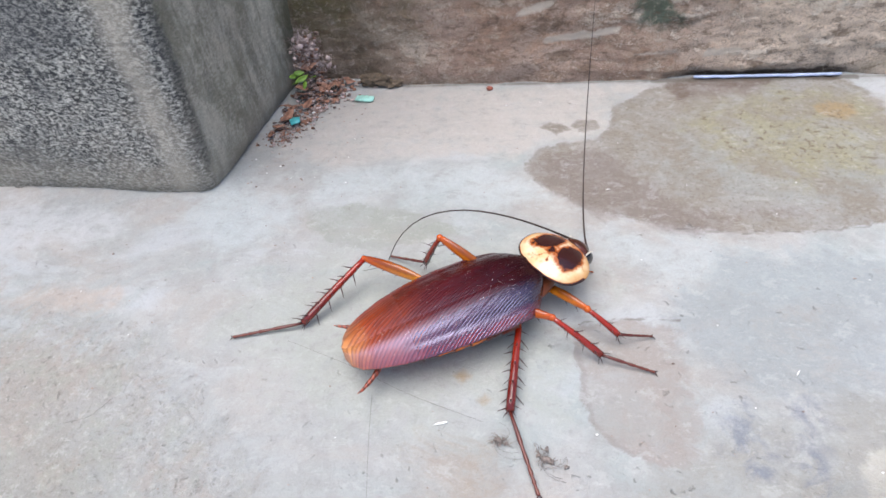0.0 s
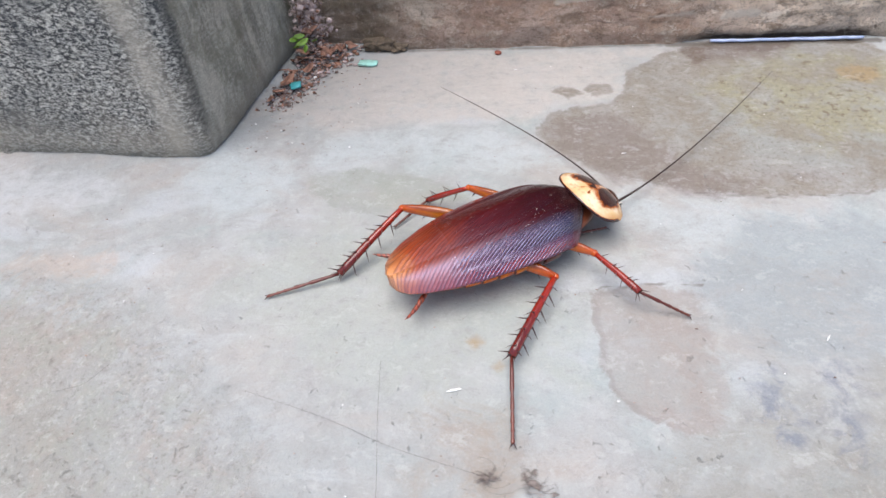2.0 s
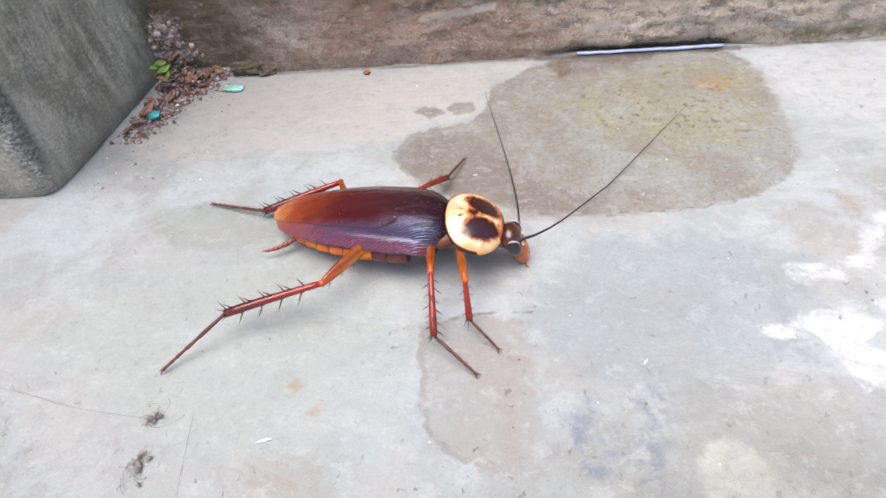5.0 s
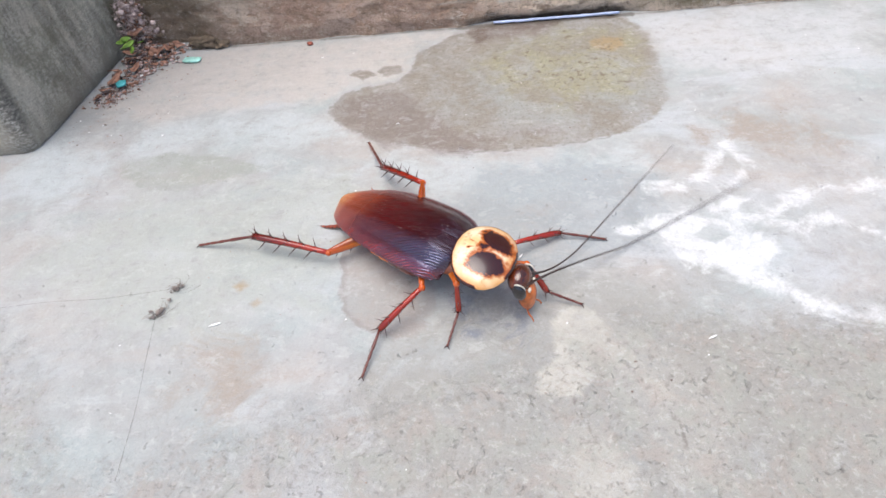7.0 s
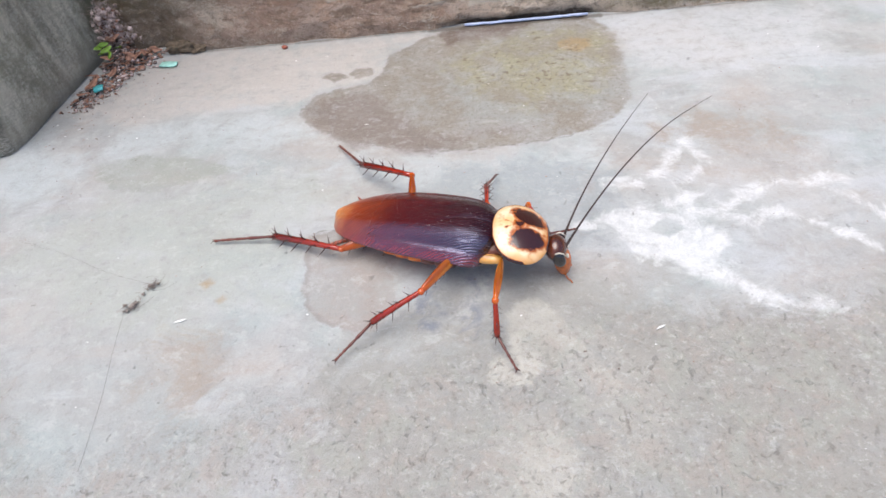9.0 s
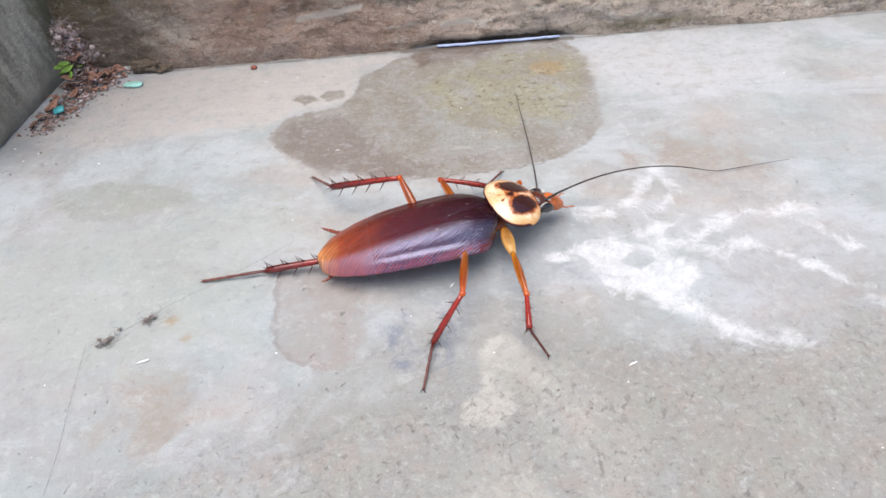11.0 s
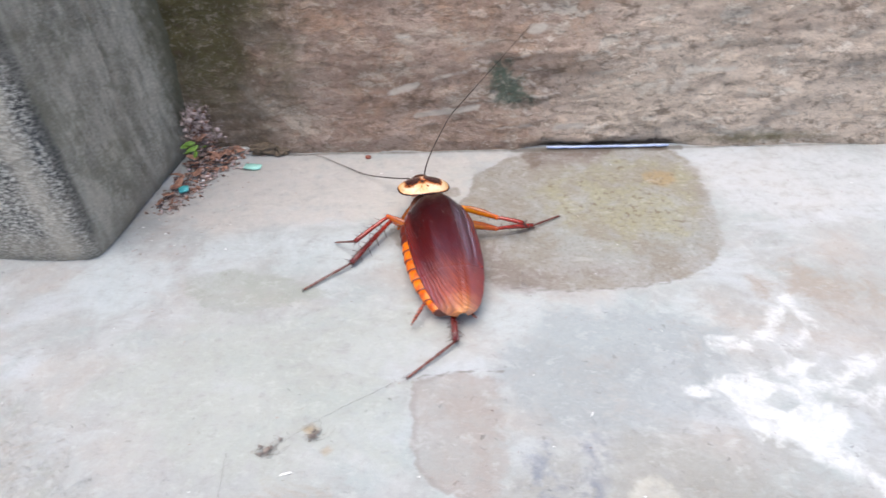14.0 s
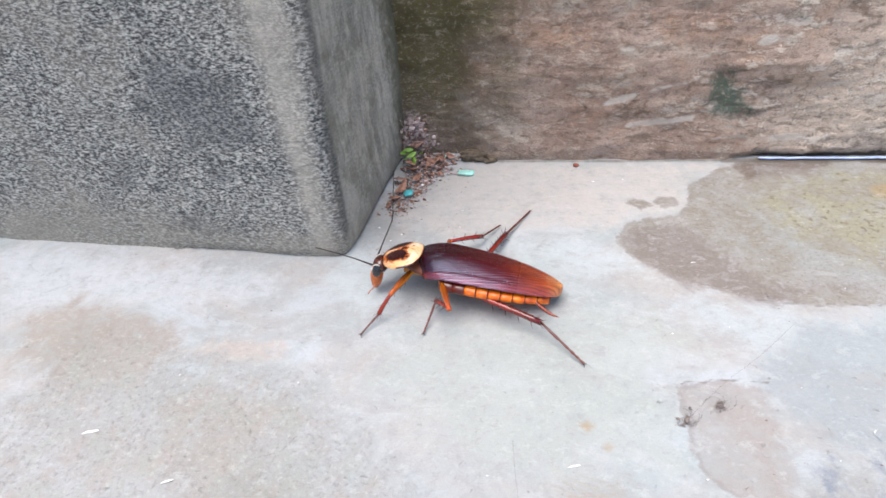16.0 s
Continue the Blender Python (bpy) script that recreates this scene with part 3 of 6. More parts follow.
# veins of lime: a half width, then the line's places
LIME = [(1.5, (112, 56), (109, 52), (105.5, 48.5), (102, 46), (96, 46)), (1.3, (90, 37), (95, 38.2), (100.6, 40.2), (107.8, 41)), (2.2, (97, 37.5), (100.5, 32), (105, 27.5), (109, 24), (113, 20)), (1.6, (103.7, 41), (109.2, 38), (115, 36), (121, 37)),
        (1.7, (106, 39.5), (107.6, 35.5), (106.4, 31.4), (103, 30.4)), (1.2, (97.8, 36.5), (97, 32), (100, 29.6)), (1.0, (112, 55), (113.5, 50), (110, 46)), (1.1, (111.4, 37), (118, 42), (125, 44), (134, 43)),
        (1.0, (128, 43.5), (133, 38.5), (136, 34)), (0.7, (110, 22.6), (116, 19), (122, 18)), (0.6, (121, 37), (130, 30), (136, 22))]
CRACKS = [((76.4, 9.4), (77.6, 6.2), (78.4, 3.4), (76.4, 2.8)), ((84.0, 14.3), (86.4, 10.2), (88.6, 5.9), (88.5, 1.9)), ((60, 60.5), (72, 58.9), (84, 59.2), (96, 61.6)), ((46, 40), (53, 41.4), (60, 41.2))]
HOLE = ((99.5, 35), (103, 36.8), (105.4, 34.9), (102.6, 33))


def near_line(px, py, half, line, soft):
    """1 on a line, 0.5 at its half width, 0 well away from it."""
    best = np.full(px.shape, 1e9)
    for (ax, ay), (bx, by) in zip(line[:-1], line[1:]):
        ex, ey = bx - ax, by - ay
        k = np.clip(((px - ax) * ex + (py - ay) * ey) / (ex * ex + ey * ey), 0, 1)
        best = np.minimum(best, np.hypot(px - ax - k * ex, py - ay - k * ey))
    return np.clip(0.5 + (half - best) / (2 * soft), 0, 1)


def build_floor():
    xs, ys = spread(-120, 175, 0.6, -30000, 30000), spread(-50, 112, 0.6, -30000, 30000)
    px, py = np.meshgrid(xs, ys)
    near = (np.abs(px) < 260) & (np.abs(py) < 200)
    pz = np.zeros(px.shape)
    for i, j in zip(*np.nonzero(near)):
        pz[i, j] = 0.16 * fbm(px[i, j] * 0.07, py[i, j] * 0.07, 3.0, 5) - 0.12
    me = mesh_from("floor", np.stack([px, py, pz], -1).reshape(-1, 3), grid_faces(len(ys), len(xs)), M_FLOOR)
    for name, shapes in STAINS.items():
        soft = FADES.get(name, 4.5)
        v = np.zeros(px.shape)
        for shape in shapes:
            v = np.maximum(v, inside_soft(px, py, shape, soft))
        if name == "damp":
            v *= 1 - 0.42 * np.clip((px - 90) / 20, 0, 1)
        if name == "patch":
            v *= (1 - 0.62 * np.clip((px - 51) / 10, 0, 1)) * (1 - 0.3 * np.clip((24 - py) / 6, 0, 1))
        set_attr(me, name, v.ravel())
    lime = 0.9 * inside_soft(px, py, ((93.7, 37.2), (100.1, 40.5), (105.9, 38), (110.6, 35), (111.5, 31.4), (107, 27), (103.3, 28.5), (96.6, 31.4)), 3.5)
    lime = np.maximum(lime, 0.44 * inside_soft(px, py, ((90, 39), (98, 42), (103, 46), (110, 55), (113, 54), (110, 44), (122, 44), (122, 36), (113, 32), (118, 20), (113, 18), (104, 26), (95, 31)), 6.0))
    for half, *line in LIME:
        lime = np.maximum(lime, near_line(px, py, half * 0.7, line, 3.2))
    set_attr(me, "lime", (lime * (1 - inside_soft(px, py, HOLE, 0.8))).ravel())
    cracks = np.zeros(px.shape)
    for line in CRACKS:
        bend = 0.5 * np.sin(px * 1.3 + py * 0.7) * 0.5
        cracks = np.maximum(cracks, near_line(px + bend, py - bend, 0.12, line, 0.5))
    set_attr(me, "crack", cracks.ravel())
    # a dark band along the foot of the wall, strongest beside the strip
    dark_band = np.clip(1 - np.abs(py - 106.0) / 1.8, 0, 1) * np.where((px > 66) & (px < 108), 1.0, 0.62) * (px > 0)
    set_attr(me, "joint", dark_band.ravel())
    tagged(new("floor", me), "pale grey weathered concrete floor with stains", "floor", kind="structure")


# ---- the wall behind and the pier ----
WALL_TOP = 124.0


def wall_y(x, z):
    y = 106.4 + 0.20 * z
    k = min(max((9 - x) / 11, 0), 1)
    y += 4.0 * k * k * (3 - 2 * k)
    near = -60 < x < 260
    if near:
        y -= 1.1 * fbm(x * 0.035, z * 0.07, 1.0, 5)
        ledge = fbm(x * 0.045, z * 0.20, 7.0, 5)
        y -= (0.35 + 0.75 * min(max((x - 30) / 40, 0), 1)) * max(0.0, ledge) ** 0.6 * min(1, z / 3) * (1.0 if z < 24 else 0.5)
        y -= 0.40 * fbm(x * 0.35, z * 0.6, 2.0, 4)
    if z < 3.5 and 68 < x < 112:
        y += 1.5 * min(1, (x - 68) / 7, (112 - x) / 7) * max(0, 1 - z / (2.2 + 1.2 * fbm(x * 0.3, 6.0, 3.0, 3)))
    return y


def build_wall():
    xs, zs = spread(-22, 180, 0.9, -60, 1500), np.concatenate([[-4], np.arange(0, 52, 0.7), np.arange(54, WALL_TOP + 1, 4)])
    verts = [(x, wall_y(x, z), z) for z in zs for x in xs]
    top = zs[-1]
    verts += [(x, 136 + 0.5 * fbm(x * 0.1, 5.0), top + 1.6) for x in xs] + [(x, 420, top + 2) for x in xs] + [(x, 420, -4) for x in xs]
    me = mesh_from("wall_north", verts, grid_faces(len(zs) + 3, len(xs)), M_WALL)
    co = np.array(verts)
    x, z = co[:, 0], co[:, 2]
    set_attr(me, "grime", np.clip((30 - x) / 36, 0, 1) * 0.95 + np.clip((z - 34) / 60, 0, 0.3) * (z < 120))
    # the recessed gap's darkness is put into the colour too
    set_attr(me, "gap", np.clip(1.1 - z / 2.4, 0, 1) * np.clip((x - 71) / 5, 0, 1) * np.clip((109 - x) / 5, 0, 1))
    set_attr(me, "sandy", np.clip((x - 45) / 55, 0, 1) * np.clip(1.15 - z / 60, 0.2, 1))
    set_attr(me, "lichen", np.clip(1.15 - np.hypot((x + 5) / 30, (z - 36) / 40), 0, 1) + 0.8 * np.clip(1 - np.hypot((x - 130) / 40, (z - 2) / 3), 0, 1))
    # darker base: the wall's shadow line is put into the colour
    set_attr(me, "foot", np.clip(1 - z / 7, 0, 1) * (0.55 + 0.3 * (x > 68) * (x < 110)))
    algae = np.maximum(inside_soft(x, z, ((60, 15), (61, 19), (64, 22.5), (67, 19), (70, 16), (74, 12), (71, 10.5), (67, 10.2), (62, 11.5)), 4.5), inside_soft(x, z, ((52.4, 16.4), (53.4, 17.2), (54.4, 16.4), (53.4, 15.6)), 0.8))
    set_attr(me, "algae", algae)
    scratch = np.zeros(len(x))
    for s in (((42.5, 7.9), (50, 8.5), (58.5, 9.8), (59, 11.2), (50, 10.3), (43, 9.4)), ((36, 13.4), (42, 14.6), (46, 16.6), (44, 17), (38, 15.4)), ((47, 17), (56, 18.6), (56, 19.4), (48, 18)),
              ((68.5, 27), (71, 26.4), (74, 27.6), (73, 29), (70, 28.8)), ((39.8, 26.2), (43, 26.2), (43.2, 27.4), (40, 27.4)), ((95, 22.4), (104, 23.4), (103, 24.4), (96, 23.6)), ((104, 17), (118, 18), (117, 19), (106, 18.4)),
              ((84, 17.4), (92, 18.2), (91, 19), (85, 18.4)), ((76, 4.4), (84, 4.6), (84, 6.4), (77, 6)), ((60, 4.8), (72, 5.6), (71, 6.4), (61, 5.6))):
        scratch = np.maximum(scratch, inside_soft(x, z, s, 1.0))
    set_attr(me, "scratch", scratch)
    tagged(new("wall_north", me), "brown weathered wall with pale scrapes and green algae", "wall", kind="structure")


def build_pier():
    front = [(-2500, 197), (-1200, 129.6), (-500, 93.2), (-260, 80.8)] + [(x, 68.4 + (-20.5 - x) * 0.052) for x in np.arange(-150, -23.5, 0.9)]
    a0 = np.radians(np.linspace(-90, -8, 12))
    corner = [(-22.5 + 3.6 * math.cos(a), 72.1 + 3.6 * math.sin(a)) for a in a0]
    side = [(-18.6 + 5.6 * k, 72.4 + 42 * k) for k in np.linspace(0.02, 1, 46)]
    plan = np.array(front + corner + side)
    zs = np.concatenate([[-4], np.arange(0, 66, 0.9), [70, 78, 86, 94, 102, 110, 117, 122, 124]])
    d = np.gradient(plan, axis=0)
    normal = np.stack([d[:, 1], -d[:, 0]], 1) / np.linalg.norm(d, axis=1)[:, None]
    verts = []
    for z in zs:
        for (x, y), (nx, ny) in zip(plan, normal):
            k = 0.0
            if x > -160:
                k = 0.5 * fbm(x * 0.06 + y * 0.05, z * 0.06, 4.0, 4) + 0.28 * fbm(x * 0.55 + y * 0.5, z * 0.8, 9.0, 3)
                k -= 0.5 * max(0, 1 - z / 1.5) * (x > -60)
            lean = 0.05 * z
            verts.append((x + nx * k + (0.05 * z if x > -24 else 0.0) * (y < 90), y + ny * k + lean, z))
    ring = len(plan)
    verts += [(min(x, -14) - 3, y + 3 + 6, 126) for x, y in plan] + [(min(x, -14) - 3, 420, 127) for x, y in plan] + [(min(x, -14) - 3, 420, -4) for x, y in plan]
    me = mesh_from("pier", verts, grid_faces(len(zs) + 3, ring), M_PIER)
    co = np.array(verts)
    x, y, z = co.T
    s = np.tile(np.arange(ring), len(zs) + 3)
    first, last = len(front), len(front) + len(corner)
    # pale tan arris band, which also carries the edge's highlight in its colour
    edge = np.clip(1 - np.abs(s - (first - 2)) / 6.0, 0, 1) * 0.95
    set_attr(me, "edge", edge)
    set_attr(me, "seam", np.clip(1 - np.abs(s - (first + 8)) / 5.0, 0, 1) * np.clip(z / 6, 0, 1))
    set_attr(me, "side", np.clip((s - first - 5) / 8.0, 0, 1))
    set_attr(me, "lichen", np.clip((s - last - 26) / 20.0, 0, 1) * np.clip(z / 8, 0, 1))
    set_attr(me, "foot", np.clip(1 - z / (20 + 8 * np.sin(x * 0.06)), 0, 1))
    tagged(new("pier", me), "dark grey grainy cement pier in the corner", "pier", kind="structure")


build_floor()
build_wall()
build_pier()


# ---- litter in the corner and on the floor ----
def sheet(name, outline, thick, material, bend=0.0, seed=1.0):
    """A thin, curled scrap: an outline about the origin with thickness and worn edges."""
    pts = np.asarray(outline, float)
    rings = []
    for k, z in ((0.0, 0), (0.90, 0), (1.0, 0.35), (1.0, 0.65), (0.90, 1), (0.0, 1)):
        p = pts * max(k, 0.02)
        h = bend * (p[:, 0] ** 2) + 0.12 * np.array([fbm(a * 0.8 + seed, b * 0.8, seed, 2) for a, b in p])
        rings.append(np.column_stack([p, z * thick + h]))
    return loft(name, rings, material)


def scrap(name, outline, thick, material, place, turn, bend, label, category, group=""):
    me = sheet(name, outline, thick, material, bend, place[0])
    ob = new(name, me)
    low = min(v.co.z for v in me.vertices)
    ob.matrix_world = pose(place[0] * MM, place[1] * MM, place[2] * MM - (low if turn[0] == turn[1] == 0 else 0), *turn)
    return tagged(ob, label, category, group)


scrap("plastic_chip", ((-2.1, -0.9), (1.2, -1.2), (2.1, -0.6), (2.0, 0.8), (0.2, 1.0), (-2.0, 0.9)), 0.5, M_CHIP, (3.9, 100.3, 0.1), (0, 0, -4), 0.01, "small pale turquoise plastic chip on the concrete", "plastic chip", "turquoise chips")
scrap("plastic_chip", ((-1.1, -0.9), (0.9, -1.0), (1.2, 0.5), (-0.3, 1.1), (-1.2, 0.6)), 0.5, M_CHIP_DARK, (-9.4, 90.9, 0.9), (12, -10, 20), 0.02, "small teal plastic chip among dry litter", "plastic chip", "turquoise chips")
LEAF = ((-2.6, 0), (-1.6, -0.9), (0, -1.3), (1.4, -0.9), (2.6, 0), (1.4, 0.9), (0, 1.2), (-1.6, 0.9))
for x, y, z, rx, ry, rz, s in ((-10.2, 102.6, 4.2, 25, -15, 30, 0.62), (-11.6, 101.6, 3.6, 10, 28, 130, 0.55), (-8.0, 104.0, 3.8, -20, 18, 80, 0.45), (-12.4, 103.4, 4.4, 35, 10, 60, 0.5), (-9.4, 101.4, 3.4, -25, -20, 100, 0.5), (-11.0, 103.8, 5.0, 40, 0, 10, 0.5)):
    scrap("green_leaf", [(a * s, b * s) for a, b in LEAF], 0.15, M_LEAF, (x, y, z), (rx, ry, rz), 0.06, "tiny fresh green leaf on the corner litter", "leaf", "green leaves in the corner")
rng = random.Random(5)
for x, y, z, s in ((-9.5, 99.5, 2.2, 1.1), (-6.0, 103.2, 1.6, 1.2), (-3.4, 105.2, 1.6, 1.1), (-1.2, 106.8, 1.2, 0.8), (-11.2, 95.0, 1.5, 1.0), (-12.6, 89.0, 0.9, 0.8), (-13.6, 86.5, 0.6, 0.7), (-8.2, 97.0, 1.2, 0.9),
                   (-5.0, 99.4, 0.5, 0.7), (-10.4, 106.8, 5.0, 1.0), (-8.0, 108.0, 4.4, 1.1), (-3.0, 101.8, 0.5, 0.5), (-10.0, 100.8, 3.0, 1.2), (-7.4, 101.6, 2.2, 1.0), (-4.6, 103.8, 1.4, 1.2), (-11.6, 92.4, 1.2, 1.1), (-12.8, 96.0, 1.6, 0.9), (-9.0, 105.4, 5.6, 1.2), (-7.0, 106.4, 3.6, 1.0)):
    s *= rng.uniform(0.55, 0.9)
    shape = [(a * s * rng.uniform(0.5, 1.15), b * s * rng.uniform(0.5, 1.6)) for a, b in LEAF]
    scrap("dry_leaf", shape, 0.18, M_DRY, (x, y, z), (rng.uniform(-35, 35), rng.uniform(-35, 35), rng.uniform(0, 360)), rng.uniform(-0.1, 0.14), "curled dry red-brown leaf scrap in the corner", "dry leaf", "dry leaf scraps")

# soil and crumbs heaped along the foot of the pier and in the corner
pieces = []
for i in range(760):
    k = rng.random() ** 0.8
    cx, cy = -12.2 + 7.5 * k + rng.gauss(0, 1.6 + 2.2 * k), 84 + 24 * k + rng.gauss(0, 1.6)
    heap = max(0.0, 1 - math.hypot((cx + 8.5) / 5.5, (cy - 104) / 8)) * 4.2
    if cx < -17.8 + 0.133 * (cy - 72):
        cx = -17.4 + 0.133 * (cy - 72) + rng.random()
    r = rng.uniform(0.16, 0.52) * (0.6 + 0.5 * k)
    pieces.append(lump_piece((cx, min(cy, 110.0), heap * rng.uniform(0.3, 1.0) + r * 0.4), (r * rng.uniform(0.8, 1.5), r, r * rng.uniform(0.35, 0.8)), i, rng.choice((0, 0, 0, 0, 1, 1, 1, 2, 2, 3) if i % 9 == 0 else (0, 0, 0, 1, 1, 2)), 0.6))
tagged(new("soil_crumbs", joined("soil_crumbs", pieces, [M_SOIL, M_DRY, M_WEB, M_FLECK])), "brown soil and dry crumbs heaped in the corner", "soil", kind="stuff")
pieces = []
for i in range(70):
    cx, cy = rng.uniform(-16, 6), rng.uniform(70, 102)
    r = rng.uniform(0.07, 0.19)
    pieces.append(lump_piece((max(cx, -17.0 + 0.133 * (cy - 72)), cy, r * 0.4), (r * rng.uniform(0.8, 1.8), r, r * 0.6), i + 500, rng.choice((0, 0, 0, 0, 0, 0, 1)), level=0 if i % 2 else 1))
for i in range(300):
    cx, cy = rng.uniform(-60, 150), rng.uniform(-20, 100)
    r = rng.uniform(0.04, 0.11) * (1.5 if rng.random() < 0.06 else 1)
    pieces.append(lump_piece((cx, cy, r * 0.3), (r * rng.uniform(0.8, 2.0), r, r * 0.6), i + 900, rng.choice((0, 0, 0, 0, 0, 1, 2)), level=0))
tagged(new("grit", joined("grit", pieces, [M_SOIL, M_FLECK, M_DRY])), "scattered fine grit on the concrete", "grit", kind="stuff")

# dusty cobweb in the corner over the litter
pieces = []
for i in range(420):
    up = rng.random() ** 1.3
    a = np.array((-9.6 + rng.gauss(0, 2.3 - 1.5 * up), 107.4 + rng.gauss(0, 1.2), 3.5 + up * 9.5))
    b = a + np.array((rng.gauss(0, 1.1), rng.gauss(0, 0.8), rng.gauss(0, 0.9)))
    m = (a + b) / 2 + np.array((rng.gauss(0, 0.5), rng.gauss(0, 0.5), rng.gauss(0, 0.5) - 0.3))
    for p in (a, b, m):
        p[0] = max(p[0], -13.6)
    pieces.append(tube_piece([a, m, b], [0.02, 0.055, 0.02], 4))
for i in range(240):
    r, up = rng.uniform(0.12, 0.55), rng.random() ** 1.4
    pieces.append(lump_piece((max(-9.4 + rng.gauss(0, 2.3 - 0.8 * up), -13.0), 107.4 + rng.gauss(0, 1.0), 3.2 + up * 8.5), (r * rng.uniform(0.8, 1.8), r * 0.9, r * rng.uniform(0.6, 1.4)), i + 40, rng.choice((0, 0, 0, 0, 1, 2)), 0.9))
tagged(new("cobweb", joined("cobweb", pieces, [M_WEB, M_SOIL, M_DRY])), "dusty pinkish grey cobweb in the corner", "cobweb", kind="stuff")

# the pebble at the foot of the wall
for i, (x, y, z, r) in enumerate(((5.4, 106.6, 1.2, 2.4), (9.5, 105.8, 0.7, 1.3))):
    v, f, m = lump_piece((0, 0, 0), (r * 1.3, r * 0.7, r * 0.55), i + 3, 0, 0.8, 4)
    ob = new("pebble", mesh_from("pebble", v, f, M_STONE))
    ob.location = (x * MM, y * MM, z * MM)
    tagged(ob, "mossy brown pebble at the foot of the wall", "pebble", "pebbles at the wall")
v, f, m = lump_piece((0, 0, 0), (0.7, 0.5, 0.45), 33, 0, 0.4, 2)
ob = new("red_crumb", mesh_from("red_crumb", v, f, plain("brick red crumb", (0.30, 0.09, 0.06), 0.9)))
ob.location = (31.5 * MM, 103.6 * MM, 0.3 * MM)
tagged(ob, "tiny brick-red crumb on the floor by the wall", "crumb")

# the white strip in the joint between wall and floor
xs = np.linspace(75.2, 104.9, 46)
pts = [(x, 106.2 + 0.25 * fbm(x * 0.3, 2.0), 0.42 + 0.1 * fbm(x * 0.4, 8.0)) for x in xs]
rad = [(0.34 * (0.4 + 0.6 * min(1, (x - 75.0) / 2, (105.2 - x) / 3)) * (1 + 0.7 * fbm(x * 0.5, 4.0)), 0.32) for x in xs]
tagged(new("plastic_strip", loft("plastic_strip", tube(pts, rad, 8), M_STRIP)), "thin torn white plastic strip in the joint of wall and floor", "plastic strip")
# white flecks
for x, y, a, s in ((27.6, 23.9, 12, 1.0), (53.2, 69.4, 0, 0.45), (96.5, 16.7, 20, 0.8), (-54.9, 23.7, 15, 1.6), (-36.6, 16.3, 20, 1.1), (35.2, 97.0, 0, 0.3), (73.0, 33.0, 50, 0.6)):
    scrap("paint_fleck", [(p * s, q * s * 0.4) for p, q in ((-1, -0.25), (0.2, -0.4), (1, -0.1), (0.8, 0.3), (-0.3, 0.4))], 0.12, M_FLECK, (x, y, 0.02), (0, 0, a), 0.0, "tiny white paint fleck on the concrete", "paint fleck", "paint flecks")


def hair(points, r=0.015, pivot=(0, 0)):
    p = np.asarray(points, float) - (*pivot, 0)
    k = np.linspace(0, len(p) - 1, 8 * (len(p) - 1) + 1)
    out = np.column_stack([np.interp(k, range(len(p)), p[:, i]) for i in range(3)])
    for _ in range(6):
        out[1:-1] = (out[:-2] + 2 * out[1:-1] + out[2:]) / 4
    return tagged(new("hair", loft("hair", tube(out, [r] * len(out), 5), M_HAIR)), "single fine dark hair lying on the concrete", "hair", "hairs on the floor")


DRAGGED_HAIR = hair([(4.2, 35.7, 0.1), (14.7, 31.8, 0.1), (22.8, 27.8, 0.1), (33.0, 24.3, 0.1)], pivot=(33.0, 24.3), r=0.015)
hair([(18.1, 27.6, 0.08), (18.9, 20.0, 0.08), (20.2, 11.5, 0.08), (20.8, 2.0, 0.08)])
hair([(-23.6, 21.3, 0.1), (-19.6, 22.5, 0.1), (-17.7, 25.7, 0.1)])


def dust_clump(size, seed, tail):
    r2 = random.Random(seed)
    v, f, m = lump_piece((0, 0, 0.22), (size[0] * 0.30, size[1] * 0.28, 0.24), seed, 0, 0.9, 3)
    body = new("dust_clump", mesh_from("dust_clump", v, f, M_DUST))
    v, f, m = lump_piece((0, 0, 0), (1, 1, 0.7), seed + 3, 0, 0.7, 2)
    crumb = mesh_from("crumb", v, f, M_DUST)
    for i in range(14):
        x, y = r2.gauss(0, size[0] * 0.45), r2.gauss(0, size[1] * 0.36)
        r = r2.uniform(0.08, 0.22)
        part("crumb", crumb, body).matrix_local = pose(x * MM, y * MM, (0.06 + r * 0.6) * MM, 0, 0, r2.uniform(0, 360)) @ Matrix.Diagonal((r * r2.uniform(0.8, 1.8), r, r, 1))
    for i in range(26):
        a, x, y = r2.uniform(0, 6.28), r2.gauss(0, size[0] * 0.45), r2.gauss(0, size[1] * 0.4)
        q = np.array([(x + 0.35 * j * math.cos(a + j * 0.4), y + 0.35 * j * math.sin(a + j * 0.4), 0.12 + 0.2 * r2.random() + 0.1 * j) for j in range(4)])
        part("fibre", loft("fibre", tube(q, [0.03] * 4, 4), M_DUST), body)
    tagged(body, "grey-brown dust clump with fine fibres on the concrete", "dust clump", "dust clumps")
    for i in range(tail):
        a, k = r2.uniform(0, 6.28), r2.uniform(1.0, 2.4)
        q = np.array([(k * math.cos(a + j * 0.3) * (0.1 + 0.28 * j), k * math.sin(a + j * 0.3) * (0.1 + 0.22 * j), 0.15 + 0.3 * math.sin(j * 0.6)) for j in range(7)])
        part("fibre", loft("fibre", tube(q, [0.016] * 7, 4), M_HAIR), body)
    return body


DUST_A, DUST_B = dust_clump((1.9, 1.0), 11, 5), dust_clump((0.9, 0.8), 23, 4)


